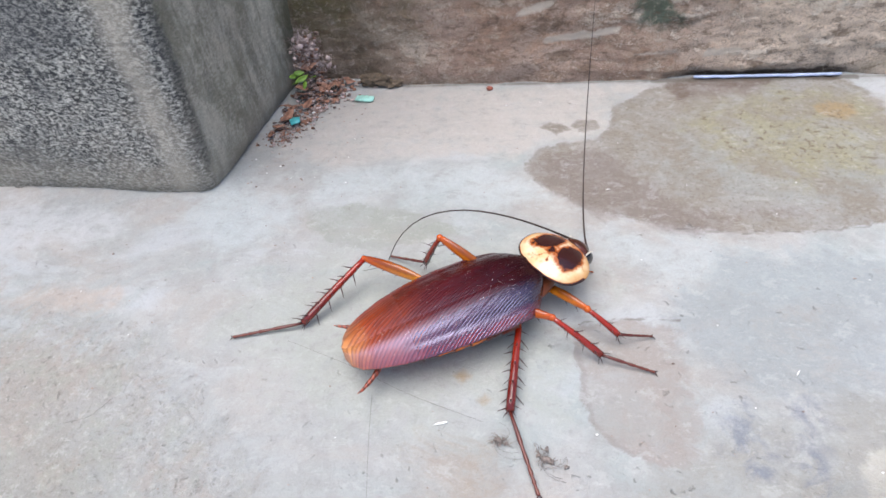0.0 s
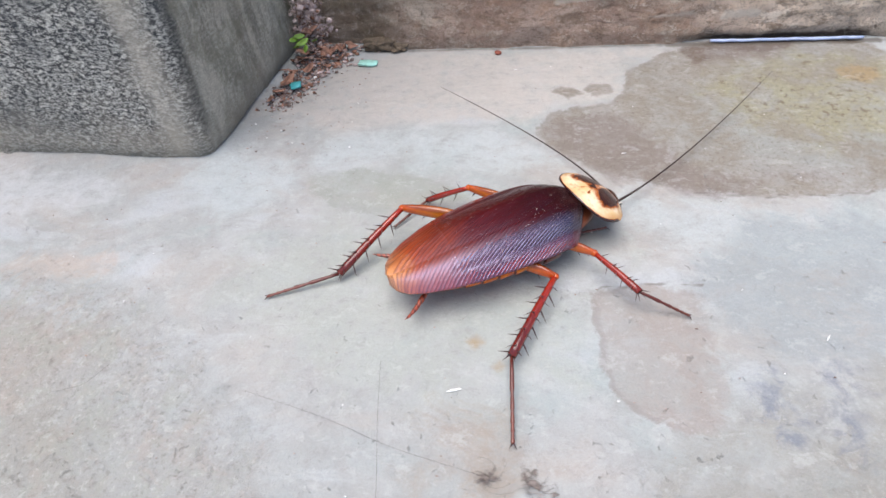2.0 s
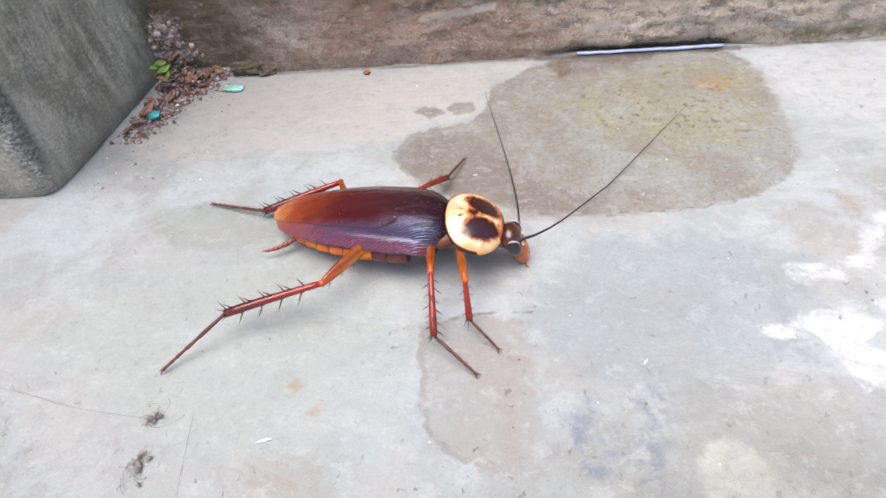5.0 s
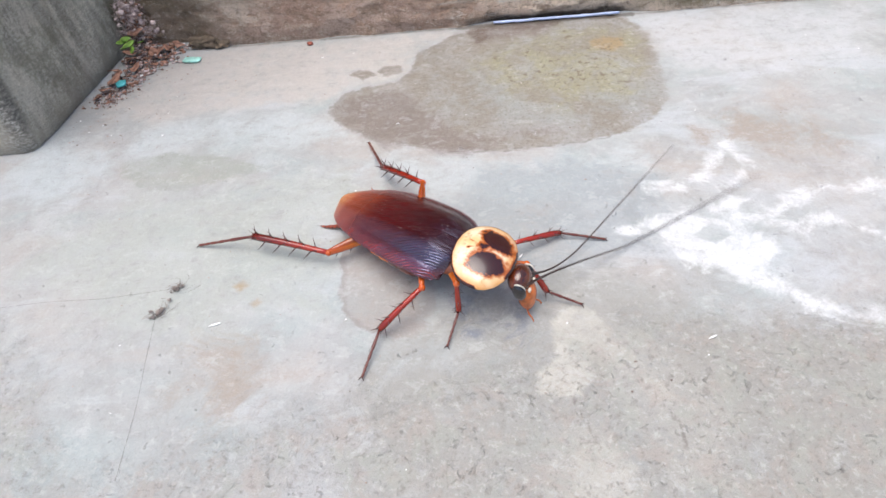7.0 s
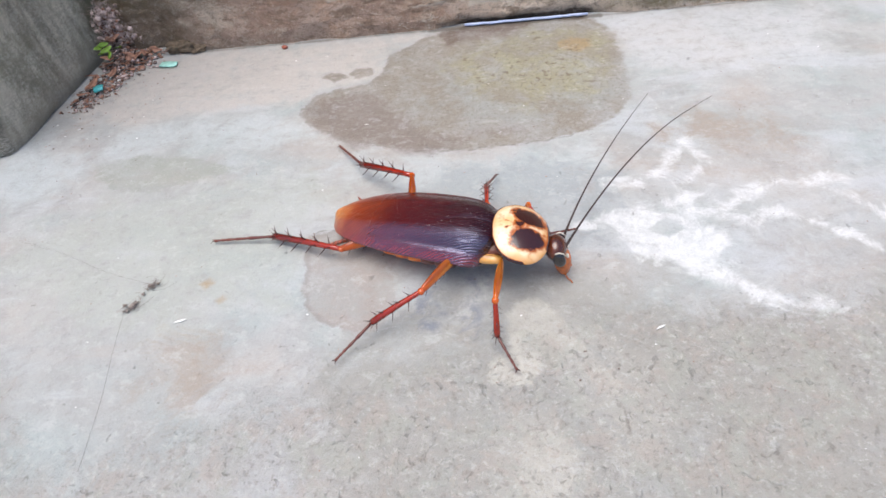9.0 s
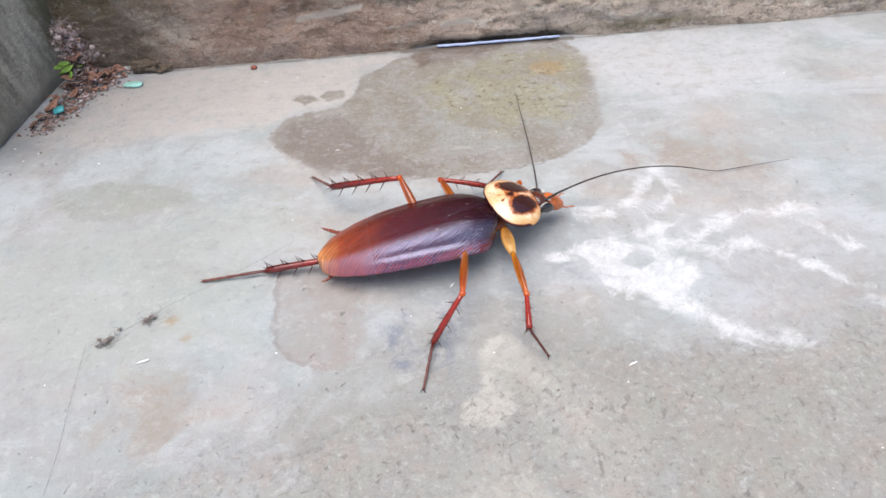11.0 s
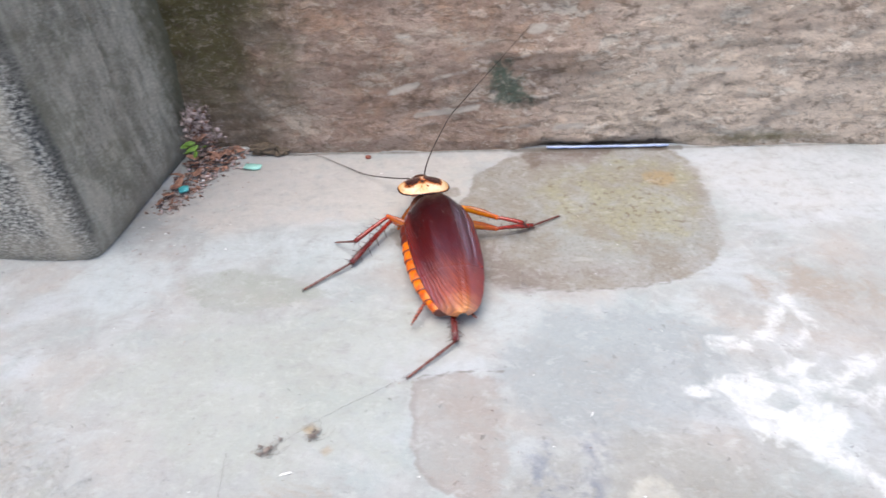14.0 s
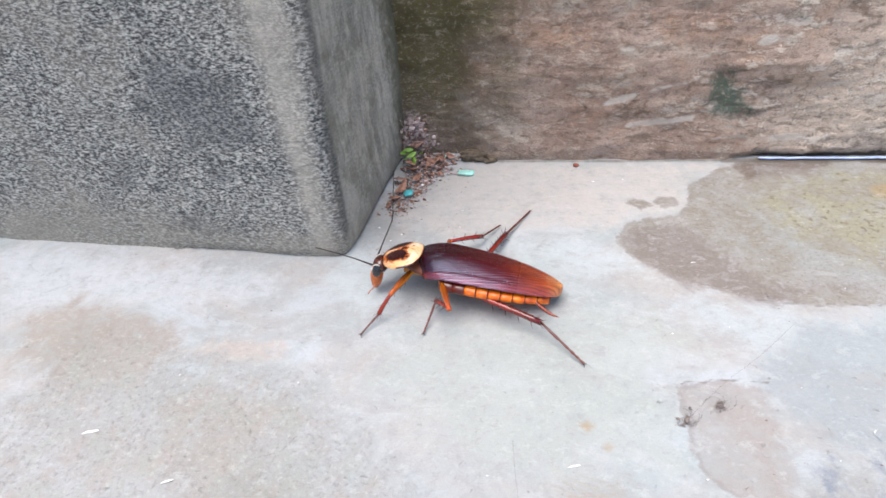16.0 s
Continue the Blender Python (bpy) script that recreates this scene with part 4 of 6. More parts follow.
# ---- the cockroach: x ahead, y to its left, z up, in millimetres about the middle of its back ----
def make_wing(side):
    """A forewing: side 1 is the left one, which overlaps the right."""
    across, along = 46, 72
    v, vein, al, edges, flanks = [], [], [], [], []
    knots = ((0, 4.3), (0.04, 5.6), (0.10, 6.3), (0.25, 6.8), (0.45, 6.8), (0.62, 6.45), (0.76, 5.7), (0.87, 4.7), (0.94, 3.7), (0.98, 2.5), (1.0, 1.0))
    for layer in (0, 1):
        for i in range(along):
            u = i / (along - 1)
            u = 1 - (1 - u) ** 1.25
            w = np.interp(u, [k for k, _ in knots], [b for _, b in knots]) * (1.02 - 0.05 * u if side > 0 else 0.97)
            x = 10.0 - 28.5 * u
            inner = -0.55 * w * (1 - u ** 3 * 0.4) * min(1, 0.10 + 2.6 * u) if side > 0 else -0.62 * w * (1 - u * u * 0.2)
            for j in range(across):
                s = j / (across - 1)
                y = w + (inner - w) * s
                zc = 1.45 - 4.4 * u ** 2.3 - 1.5 * max(0, 1 - u / 0.2) ** 2
                # a flat back that bends down along a fold into a sloping flank
                t = abs(y) / w
                z = zc - (0.35 * t * t + 3.1 * max(0, (t - 0.30) / 0.70) ** 1.4) * (1 - 0.72 * u ** 1.6) * (1.0 if side > 0 else 1.08)
                z += 0.10 * math.sin(math.pi * s) - 0.09 * math.exp(-((s - 0.36 - 0.5 * u) / 0.04) ** 2) * max(0, 1 - u / 0.5)
                groove = 0.15 + 0.05 * u
                z -= (0.16 * math.exp(-((s - groove) / 0.035) ** 2) - 0.14 * math.exp(-((s - groove + 0.07) / 0.05) ** 2)) * max(0, 1 - (u / 0.75) ** 3)
                z -= 0.0 if side > 0 else 0.20 * s
                z -= 0.42 * max(0, (s - 0.68) / 0.32) ** 2 if side > 0 else 0
                z -= (0.10 - 0.07 * s ** 4) * layer
                v.append((x - 1.6 * min(1.0, t) ** 3 * (1 - u) ** 5, side * y, z))
                al.append(u)
                flanks.append(t if side * y < 0 else min(t, 0.34) + 0.2 * max(0, t - 0.34))
                edges.append(max(0, 1 - abs(s - 0.05) / 0.11) * max(0, 1 - u ** 4))
                vein.append(30.0 * y / (9.0 + 0.18 * (10 - x)) - side * (0.85 - 0.25 * side * y / w) * x)
    f = [tuple(q) for q in grid_faces(along, across)]
    n = across * along
    f = [q[::-1] for q in f] + [tuple(i + n for i in q) for q in grid_faces(along, across)]
    rim = [j for j in range(across)] + [i * across + across - 1 for i in range(1, along)] + [(along - 1) * across + j for j in range(across - 2, -1, -1)] + [i * across for i in range(along - 2, 0, -1)]
    f += [(rim[k], rim[(k + 1) % len(rim)], rim[(k + 1) % len(rim)] + n, rim[k] + n) for k in range(len(rim))]
    if side < 0:
        f = [q[::-1] for q in f]
    me = mesh_from("forewing", v, f, M_WING)
    set_attr(me, "along", al)
    set_attr(me, "edge", edges)
    set_attr(me, "flank", flanks)
    set_attr(me, "vein", vein)
    return me


def make_shield():
    rings, turns = 16, 56
    v, dark, amber = [], [], []
    for layer in (0, 1):
        for i in range(rings):
            r = max(i / (rings - 1), 0.001)
            for j in range(turns):
                a = 2 * math.pi * j / turns
                ca, sa = math.cos(a), math.sin(a)
                k = (abs(ca) ** 2.3 + abs(sa) ** 2.3) ** (-1 / 2.3)
                x = 3.2 + 4.15 * k * ca * r
                y = 5.4 * k * sa * r * (1 - 0.10 * max(0, ca) ** 2)
                z = 0.95 - 0.25 * ((x - 3) / 4) ** 2 - 0.070 * max(0, x - 1.5) ** 1.8 - (1.2 if y > 0 else 1.75) * (y / 5.4) ** 2 * (0.7 + 0.3 * r) - 0.25 * r ** 6
                z -= 0.3 * layer * (1 - 0.7 * r)
                v.append((x, y, z))
                ay = abs(y)
                spot = 1.0 - (abs((x - 4.2 + 0.35 * (ay - 2)) / 2.9) ** 2.4 + abs((ay - 2.05) / 2.15) ** 2.4) ** 0.417
                spot = max(spot, 0.36 - 0.3 * math.hypot((x - 3.0) / 1.2, ay / 1.2), 0.50 - math.hypot((x - 0.8) / 2.2, (ay - 0.55) / 0.40))
                rim = (1.1 * (r - 0.94) / 0.06) if ca < 0.15 else 0
                front = 0.9 * (r - 0.90) / 0.10 if ca > 0.85 else 0
                dark.append(max(0.0, min(1.0, max(spot * 1.5, rim, front))))
                amber.append(min(1.0, max(0.0, (x - 5.6) / 2.0, (r - 0.80) / 0.2 * (0.9 if x > 1.5 else 0.4))))
    n = rings * turns
    f = []
    for i in range(rings - 1):
        for j in range(turns):
            q = (i * turns + j, (i + 1) * turns + j, (i + 1) * turns + (j + 1) % turns, i * turns + (j + 1) % turns)
            f += [q, tuple(p + n for p in q[::-1])]
    e = (rings - 1) * turns
    f += [(e + j, e + n + j, e + n + (j + 1) % turns, e + (j + 1) % turns) for j in range(turns)]
    me = mesh_from("pronotum", v, f, M_SHIELD)
    set_attr(me, "dark", dark)
    set_attr(me, "amber", amber)
    return me


def ellipsoid(name, centre, radii, material, tilt=0.0, segs=20, squash=None):
    rings = []
    for i in range(1, 14):
        a = math.pi * i / 14
        rings.append([(radii[0] * math.sin(a) * math.cos(b), radii[1] * math.sin(a) * math.sin(b), radii[2] * math.cos(a)) for b in np.linspace(0, 2 * math.pi, segs, endpoint=False)])
    ct, st = math.cos(tilt), math.sin(tilt)
    out = []
    for r in rings:
        q = []
        for x, y, z in r:
            if squash:
                k = 1 + squash * z / radii[2]
                x, y = x * k, y * k
            q.append((centre[0] + ct * x + st * z, centre[1] + y, centre[2] - st * x + ct * z))
        out.append(q)
    return loft(name, out, material)


ROACH = new("cockroach")
tagged(ROACH, "large glossy reddish-brown cockroach walking on the concrete", "cockroach")
ROACH.empty_display_size = 0.005
WINGS = part("forewing", make_wing(-1), ROACH, "glossy dark maroon forewing with fine veins, orange tip"), part("forewing", make_wing(1), ROACH, "glossy dark maroon forewing with fine veins, orange tip")
SHIELD = part("pronotum", make_shield(), ROACH, "cream shield with two dark maroon blotches")
HEAD = [part("head", ellipsoid("head", (8.7, 0, -1.75), (1.6, 2.2, 1.75), M_HEAD, -0.25, 24), SHIELD, "glossy dark red-brown head")]
HEAD.append(part("face", ellipsoid("face", (9.8, 0, -4.7), (1.3, 1.65, 2.7), M_FACE, -0.15, 20, 0.18), SHIELD, "orange-brown face and jaws"))
for s in (1, -1):
    HEAD.append(part("eye", ellipsoid("eye", (9.25, s * 1.85, -2.3), (0.95, 0.68, 1.45), M_EYE, -0.25, 16), SHIELD, "glossy black eye"))
    HEAD.append(part("eye_spot", ellipsoid("eye_spot", (10.4, s * 0.95, -2.4), (0.22, 0.40, 0.34), M_OCELLUS, -0.3, 12), SHIELD, "cream spot beside the feeler"))
    # the cream rim also models the pale arc reflected over the eye
    q = np.array([(9.25 + 1.05 * math.cos(a), s * (1.75 + 0.25 * abs(math.sin(a))), -2.3 + 1.5 * math.sin(a)) for a in np.linspace(0.5, 2.9, 12)])
    HEAD.append(part("eye_rim_glint", loft("eye_rim_glint", tube(q, [0.03 + 0.09 * math.sin(math.pi * k / 11) for k in range(12)], 8), M_OCELLUS), SHIELD, "pale cream eye rim that also forms the glint"))
    q = np.array([(10.1, s * 0.9, -6.2), (10.6, s * 1.4, -6.9), (11.1, s * 1.6, -7.2), (11.4, s * 1.7, -7.7), (11.4, s * 1.7, -8.1)])
    HEAD.append(part("palp", loft("palp", tube(q, [0.14, 0.12, 0.10, 0.11, 0.04], 8), M_FACE), SHIELD))
part("thorax", ellipsoid("thorax", (6.0, 0, -2.7), (7.0, 3.9, 1.7), M_THORAX), ROACH, "brown underside of the thorax")


def belly_section(x):
    u = (x - 4) / -21.0
    return 5.95 * (1 - max(0, u) ** 3.2 * 0.80), 2.0 * (1 - 0.5 * u), -3.7 - 1.3 * u * u


for i in range(9):
    x0, x1 = 4.5 - 2.3 * i, 4.5 - 2.3 * (i + 1) - 0.35
    rings = []
    for k, swell in ((0.0, 0.86), (0.04, 0.97), (0.5, 1.0), (0.92, 1.015), (1.0, 1.0), (1.0, 0.86)):
        x = x0 + (x1 - x0) * k
        w, h, zc = belly_section(x)
        rings.append([(x, w * swell * math.copysign(abs(math.cos(b)) ** 0.8, math.cos(b)), zc + h * swell * math.copysign(abs(math.sin(b)) ** 0.9, math.sin(b))) for b in np.linspace(0, 2 * math.pi, 28, endpoint=False)])
    # front two rings darkened in colour for the shade under the wings
    me = loft("abdomen_segment", rings, M_ABDOMEN if i > 1 else M_ABDOMEN_DARK)
    me.materials.append(M_ABDOMEN_DARK)
    for p in me.polygons:
        if p.center.x < (x0 + (x1 - x0) * 0.76) * MM and i > 0:
            p.material_index = 1
    part("abdomen_segment", me, ROACH, "orange abdomen ring with a dark hind edge" if i > 1 else "abdomen ring coloured dark for the shade under the wings")
for s in (1, -1):
    q = np.array([(-13.6, s * 2.6, -4.6), (-15.0, s * 3.6, -5.0), (-16.4, s * 4.6, -5.2), (-17.7, s * 5.4, -5.2), (-18.5, s * 5.8, -5.0)])
    rings = []
    for a, b, ra, rb in zip(q[:-1], q[1:], (0.30, 0.38, 0.33, 0.22), (0.38, 0.33, 0.22, 0.05)):
        for k in range(3):
            rings.append((a + (b - a) * k / 3, (ra + (rb - ra) * k / 3) * (1.0, 1.1, 0.86)[k]))
    rings.append((q[-1], 0.05))
    part("cercus", loft("cercus", tube([r[0] for r in rings], [r[1] for r in rings], 8), M_CERCUS), ROACH, "short banded tail feeler")

# legs: femur (root), with tibia, tarsus and coxa under it; each runs along +x from its upper joint
FEMUR, TIBIA, TARSUS = {"F": 8.0, "M": 9.5, "H": 10.5}, {"F": 5.4, "M": 8.2, "H": 13.0}, {"F": 5.4, "M": 7.3, "H": 10.8}
HIP = {"F": (11.0, 2.0, -3.2), "M": (5.0, 2.6, -3.4), "H": (-1.0, 2.6, -3.4)}
COXA = 5.6


def make_femur(k):
    n = FEMUR[k]
    xs = np.linspace(0, 1, 12)
    w = {"F": 0.85, "M": 0.95, "H": 1.05}[k]
    r = [(w * 0.55 * (0.55 + 1.5 * u * (1 - u) * 1.7 + 0.05), w * (0.60 + 1.9 * u * (1 - u) * (1 - 0.3 * u))) for u in xs]
    pieces = [tube_piece([(u * n, 0, 0.25 * math.sin(math.pi * u)) for u in xs], r, 12, 0)]
    pieces.append(lump_piece((n, 0, 0), (0.55, 0.5, 0.55), 2, 0, 0.05, 2))
    for i in range(5):
        x = n * (0.45 + 0.11 * i)
        pieces.append(tube_piece([(x, 0.15 * (-1) ** i, -w * 0.7), (x + 0.5, 0.3 * (-1) ** i, -w * 0.7 - 0.65)], [0.09, 0.012], 5, 1))
    return joined("leg", pieces, [M_FEMUR, M_SPINE])


SPINE = joined("spine", [tube_piece([(0, 0, 0), (0.5, 0, 0), (1, 0, 0)], [0.065, 0.045, 0.008], 5)], [M_SPINE])


def along(a, b, up=(0, 0, 1)):
    """A pose at a whose x axis runs to b."""
    x = (Vector(b) - Vector(a)).normalized()
    y = Vector(up).cross(x).normalized()
    z = x.cross(y)
    m = Matrix((x, y, z)).transposed().to_4x4()
    m.translation = Vector(a) * MM
    return m


def make_tibia(k):
    n = TIBIA[k]
    r0 = {"F": 0.42, "M": 0.46, "H": 0.56}[k]
    xs = np.linspace(0, 1, 9)
    pieces = [tube_piece([(u * n, 0, 0.12 * math.sin(math.pi * u)) for u in xs], [r0 * (0.75 + 0.45 * u - 0.25 * max(0, u - 0.85) * 4) for u in xs], 9, 0)]
    count, spines = {"F": 9, "M": 14, "H": 22}[k], []
    for i in range(count):
        u = 0.14 + 0.84 * i / (count - 1)
        a = (0.5, 2.64, -0.6, 3.74, 1.57)[i % 5]
        d = np.array((0.62, math.cos(a), math.sin(a)))
        d /= np.linalg.norm(d)
        p = np.array((u * n, 0, 0.1)) + np.array((0, math.cos(a), math.sin(a))) * r0 * 0.7
        size = {"F": 1.0, "M": 1.4, "H": 1.75}[k] * (0.8 + 0.35 * ((i * 7) % 5) / 5)
        spines.append(along(p, p + d * size) @ Matrix.Scale(size, 4))
    for a in (0.3, 2.0, 3.6, 5.2):
        d = np.array((0.85, 0.6 * math.cos(a), 0.6 * math.sin(a)))
        p = np.array((n * 0.985, 0.2 * math.cos(a), 0.2 * math.sin(a)))
        spines.append(along(p, p + d) @ Matrix.Scale(1.3, 4))
    return joined("tibia", pieces, [M_TIBIA]), spines


def make_tarsus(k):
    n = TARSUS[k]
    r0 = {"F": 0.24, "M": 0.27, "H": 0.31}[k]
    cuts = (0, 0.42, 0.62, 0.76, 0.85, 0.97)
    pts, rad = [], []
    for a, b in zip(cuts[:-1], cuts[1:]):
        for u, r in ((0.02, 0.72), (0.3, 0.8), (0.9, 1.05), (0.99, 0.8)):
            x = a + (b - a) * u
            pts.append((x * n, 0, 0.0))
            rad.append(r0 * r * (1 - 0.25 * x))
    pieces = [tube_piece(pts, rad, 7, 0)]
    for s in (1, -1):
        pieces.append(tube_piece([(n * 0.955, 0, 0), (n * 0.99, s * 0.22, 0.04), (n * 1.0 + 0.22, s * 0.42, -0.12)], [0.1, 0.08, 0.015], 5, 1))
    return joined("tarsus", pieces, [M_TARSUS, M_SPINE])


def make_coxa():
    xs = np.linspace(0, 1, 8)
    return joined("coxa", [tube_piece([(u * COXA, 0, 0) for u in xs], [(0.45 + 0.55 * math.sin(math.pi * min(1, u * 0.9 + 0.05)), 0.45 + 0.35 * math.sin(math.pi * min(1, u * 0.9 + 0.05))) for u in xs], 12, 0)], [M_COXA])


LEGS = {}
for k, kind in (("F", "front"), ("M", "middle"), ("H", "hind")):
    meshes = make_femur(k), make_tibia(k), make_tarsus(k), make_coxa()
    for s in "LR":
        femur, tibia = part("femur", meshes[0], ROACH, f"amber {kind} femur"), part("tibia", meshes[1][0], ROACH, f"spiny red-brown {kind} tibia")
        for m in meshes[1][1]:
            part("spine", SPINE, tibia).matrix_local = m
        LEGS[s + k] = (femur, tibia, part("tarsus", meshes[2], ROACH, "thin jointed reddish foot"), part("coxa", meshes[3], ROACH, "amber coxa"))

FEELER, FEELER_PIECES = {"L": 39.0, "R": 50.0}, 18
FEELERS = {}
for s in "LR":
    n = FEELER[s] / FEELER_PIECES
    row = []
    for i in range(FEELER_PIECES):
        r = np.interp(np.linspace(0, 1, FEELER_PIECES + 1), (0, 0.08, 0.4, 0.8, 1), (0.24, 0.145, 0.11, 0.065, 0.03))
        count = 9
        pts = [(n * 1.02 * j / (count - 1), 0, 0) for j in range(count)]
        rad = [(r[i] + (r[i + 1] - r[i]) * j / (count - 1)) * (1.12 if j % 2 else 0.94) for j in range(count)]
        me = loft("antenna", tube(pts, rad, 7), M_FEELER)
        row.append(part("antenna", me, ROACH, "long thin dark brown antenna") if i == 0 else part("antenna_segment", me, row[0]))
    FEELERS[s] = row


# ---- what moves ----
# the body: seconds, x, y, z (mm), yaw, pitch, roll (degrees)
BODY = [
    (0, 31.0, 39.3, 8.2, 27.3, -0.9, 1.5),
    (0.5, 30.9, 39.6, 8.2, 27.4, -0.9, 3.5),
    (1, 31.2, 39.6, 8.1, 27.8, -1.6, 2.8),
    (1.5, 31.1, 39.6, 8.1, 28.2, -1.6, 3.0),
    (2, 34.8, 45.5, 8.0, 29.6, -3.0, 5.5),
    (2.5, 40.8, 52.3, 8.5, -3.8, -3.3, 0.6),
    (3, 40.2, 54.9, 8.4, -13.5, -4.5, -1.6),
    (5.5, 40.1, 52.9, 7.9, -14.4, 6.7, 1.7),
    (6, 53.3, 39.9, 7.9, -36.6, 9.1, 1.3),
    (6.5, 57.2, 33.7, 8.2, -46.3, 11.0, 2.0),
    (7, 57.3, 34.2, 8.2, -45.0, 9.1, 1.0),
    (7.5, 59.0, 33.4, 8.2, -45.3, 8.0, 2.0),
    (8, 61.6, 34.0, 8.2, -40.8, 6.9, 0.6),
    (8.5, 65.0, 33.1, 8.2, -32.8, 6.5, 1.1),
    (11, 70.6, 41.3, 7.7, 3.6, 2.7, 2.1),
    (11.5, 68.9, 45.9, 8.1, 18.0, 1.2, 0.4),
    (12, 65.2, 55.2, 8.9, 31.2, 6.3, -0.3),
    (12.5, 66.9, 63.5, 8.3, 52.9, 2.5, 2.3),
    (13, 62.5, 69.8, 8.3, 71.7, 6.2, 0.7),
    (13.5, 57.7, 68.0, 8.3, 75.7, 4.7, 0.0),
    (14, 48.0, 67.9, 8.2, 97.6, 3.4, 1.0),
    (14.5, 38.3, 67.7, 8.5, 131.7, 10.3, 11.0),
    (15, 29.1, 67.2, 8.2, 141.1, 3.6, 16.0),
    (15.5, 18.3, 64.8, 8.5, 163.6, 7.9, 16.0),
    (16, 8.7, 59.9, 8.5, 172.6, 5.5, 15.0),
]
# the pronotum on its hinge: seconds, pitch, yaw
NECK = [
    (0, 3.9, 14.4), (0.5, 2.5, 14.0), (1, 3.4, 14.0), (1.5, 2.0, 13.0), (2, -12.7, 8.9), (2.5, -4.4, 4.3), (3, -8.9, 10.6), (5.5, -10.9, 9.3), (6, -6.7, 10.5), (6.5, -13.6, 19.8), (7, -7.7, 19.2), (7.5, -9.2, 18.3), (8, -0.7, 14.6), (8.5, -9.1, 15.9), (11, -4.2, 15.1), (11.5, 3.1, 9.0), (12, 7.0, 8.2), (12.5, 2.1, 8.7), (13, -0.0, 8.8), (13.5, -1.5, 8.5), (14, -3.0, 3.3), (14.5, -9.0, 9.1), (15, -14.0, 4.9), (15.5, -1.0, 11.1), (16, -5.5, 8.8),
]
# the head under the pronotum: seconds, forward, up (mm), nod (degrees)
HEAD_ROWS = ((0, -1.0, -1.3, 0), (2.0, -1.0, -1.3, 0), (2.5, -0.9, -1.3, 25), (3.2, -0.5, -1.2, 20), (5.5, -0.4, -1.2, 10), (6.2, -0.6, -1.6, 0), (8.5, -0.6, -1.6, 0), (11, -0.9, -0.9, 48), (11.5, -0.7, -0.9, 40), (12.5, -0.8, -1.3, 0), (16, -0.8, -1.3, 0))
# places of each foot tip: seconds, x, y, z (mm)
FOOT_LF = [
    (0, 43.4, 50.2, 0.3), (0.5, 43.3, 50.5, 0.3), (1, 43.5, 50.6, 0.3), (1.5, 43.3, 50.7, 0.3), (2, 46.7, 56.9, 0.3), (2.5, 56.2, 55.2, 0.3), (3, 56.7, 55.0, 0.3), (5.5, 56.6, 52.8, 0.3), (6, 76.6, 34.2, 0.3), (6.5, 80.7, 23.2, 0.3), (7, 80.6, 23.1, 0.3), (7.5, 80.6, 23.1, 0.3), (8, 80.5, 22.9, 0.3), (8.5, 88.2, 33.9, 0.3), (11, 90.8, 48.3, 0.3), (11.5, 90.8, 48.3, 0.3), (12, 83.6, 63.3, 0.3), (12.5, 83.6, 63.3, 0.3), (13, 64.4, 85.0, 0.3), (13.5, 58.4, 83.3, 0.3), (14, 43.0, 82.4, 0.3), (14.5, 23.3, 74.2, 0.3), (15, 6.4, 68.5, 0.3), (15.5, -2.1, 59.3, 0.3), (16, -11.7, 47.1, 0.3),
]
FOOT_LM = [
    (0, 16.9, 52.5, 0.3), (0.5, 17.0, 53.1, 0.3), (1, 17.0, 53.9, 0.4), (1.5, 17.1, 53.9, 0.4), (2, 16.5, 51.0, 0.4), (2.5, 34.3, 61.8, 0.4), (3, 52.0, 72.7, 0.4), (5.5, 51.5, 73.8, 0.4), (6, 72.8, 55.2, 0.3), (6.5, 87.3, 35.0, 0.3), (7, 86.5, 35.1, 0.3), (7.5, 84.3, 59.2, 0.3), (8, 76.8, 49.1, 0.3), (8.5, 76.6, 49.0, 0.3), (11, 84.4, 58.7, 0.3), (11.5, 84.4, 58.7, 0.3), (12, 66.5, 66.5, 0.3), (12.5, 64.0, 74.5, 0.3), (13, 56.2, 79.3, 0.3), (13.5, 50.7, 77.0, 0.3), (14, 27.9, 72.8, 0.3), (14.5, 25.7, 75.4, 0.3), (15, 10.4, 60.5, 0.3), (15.5, -1.1, 47.7, 0.3), (16, 0.5, 47.9, 0.3),
]
FOOT_LH = [
    (0, -4.4, 35.8, 0.3), (0.5, -4.2, 35.6, 0.3), (1, -4.2, 35.5, 0.4), (1.5, -3.9, 35.6, 0.3), (2, 0.2, 37.0, 0.4), (2.5, 10.5, 63.8, 0.4), (3, 11.1, 63.4, 0.3), (5.5, 9.2, 65.0, 0.4), (6, 47.1, 69.4, 0.3), (6.5, 47.6, 64.8, 0.3), (7, 47.8, 63.9, 0.3), (7.5, 48.0, 64.0, 0.3), (8, 48.0, 63.2, 0.3), (8.5, 48.2, 63.1, 0.3), (11, 48.9, 61.6, 0.3), (11.5, 49.1, 61.4, 0.3), (12, 46.2, 62.6, 0.3), (12.5, 48.6, 62.1, 0.3), (13, 27.5, 58.0, 0.3), (13.5, 22.6, 59.0, 0.3), (14, 23.5, 59.5, 0.3), (14.5, 30.5, 41.6, 0.3), (15, 30.3, 42.9, 0.3), (15.5, 30.8, 43.0, 0.3), (16, 30.3, 42.6, 0.3),
]
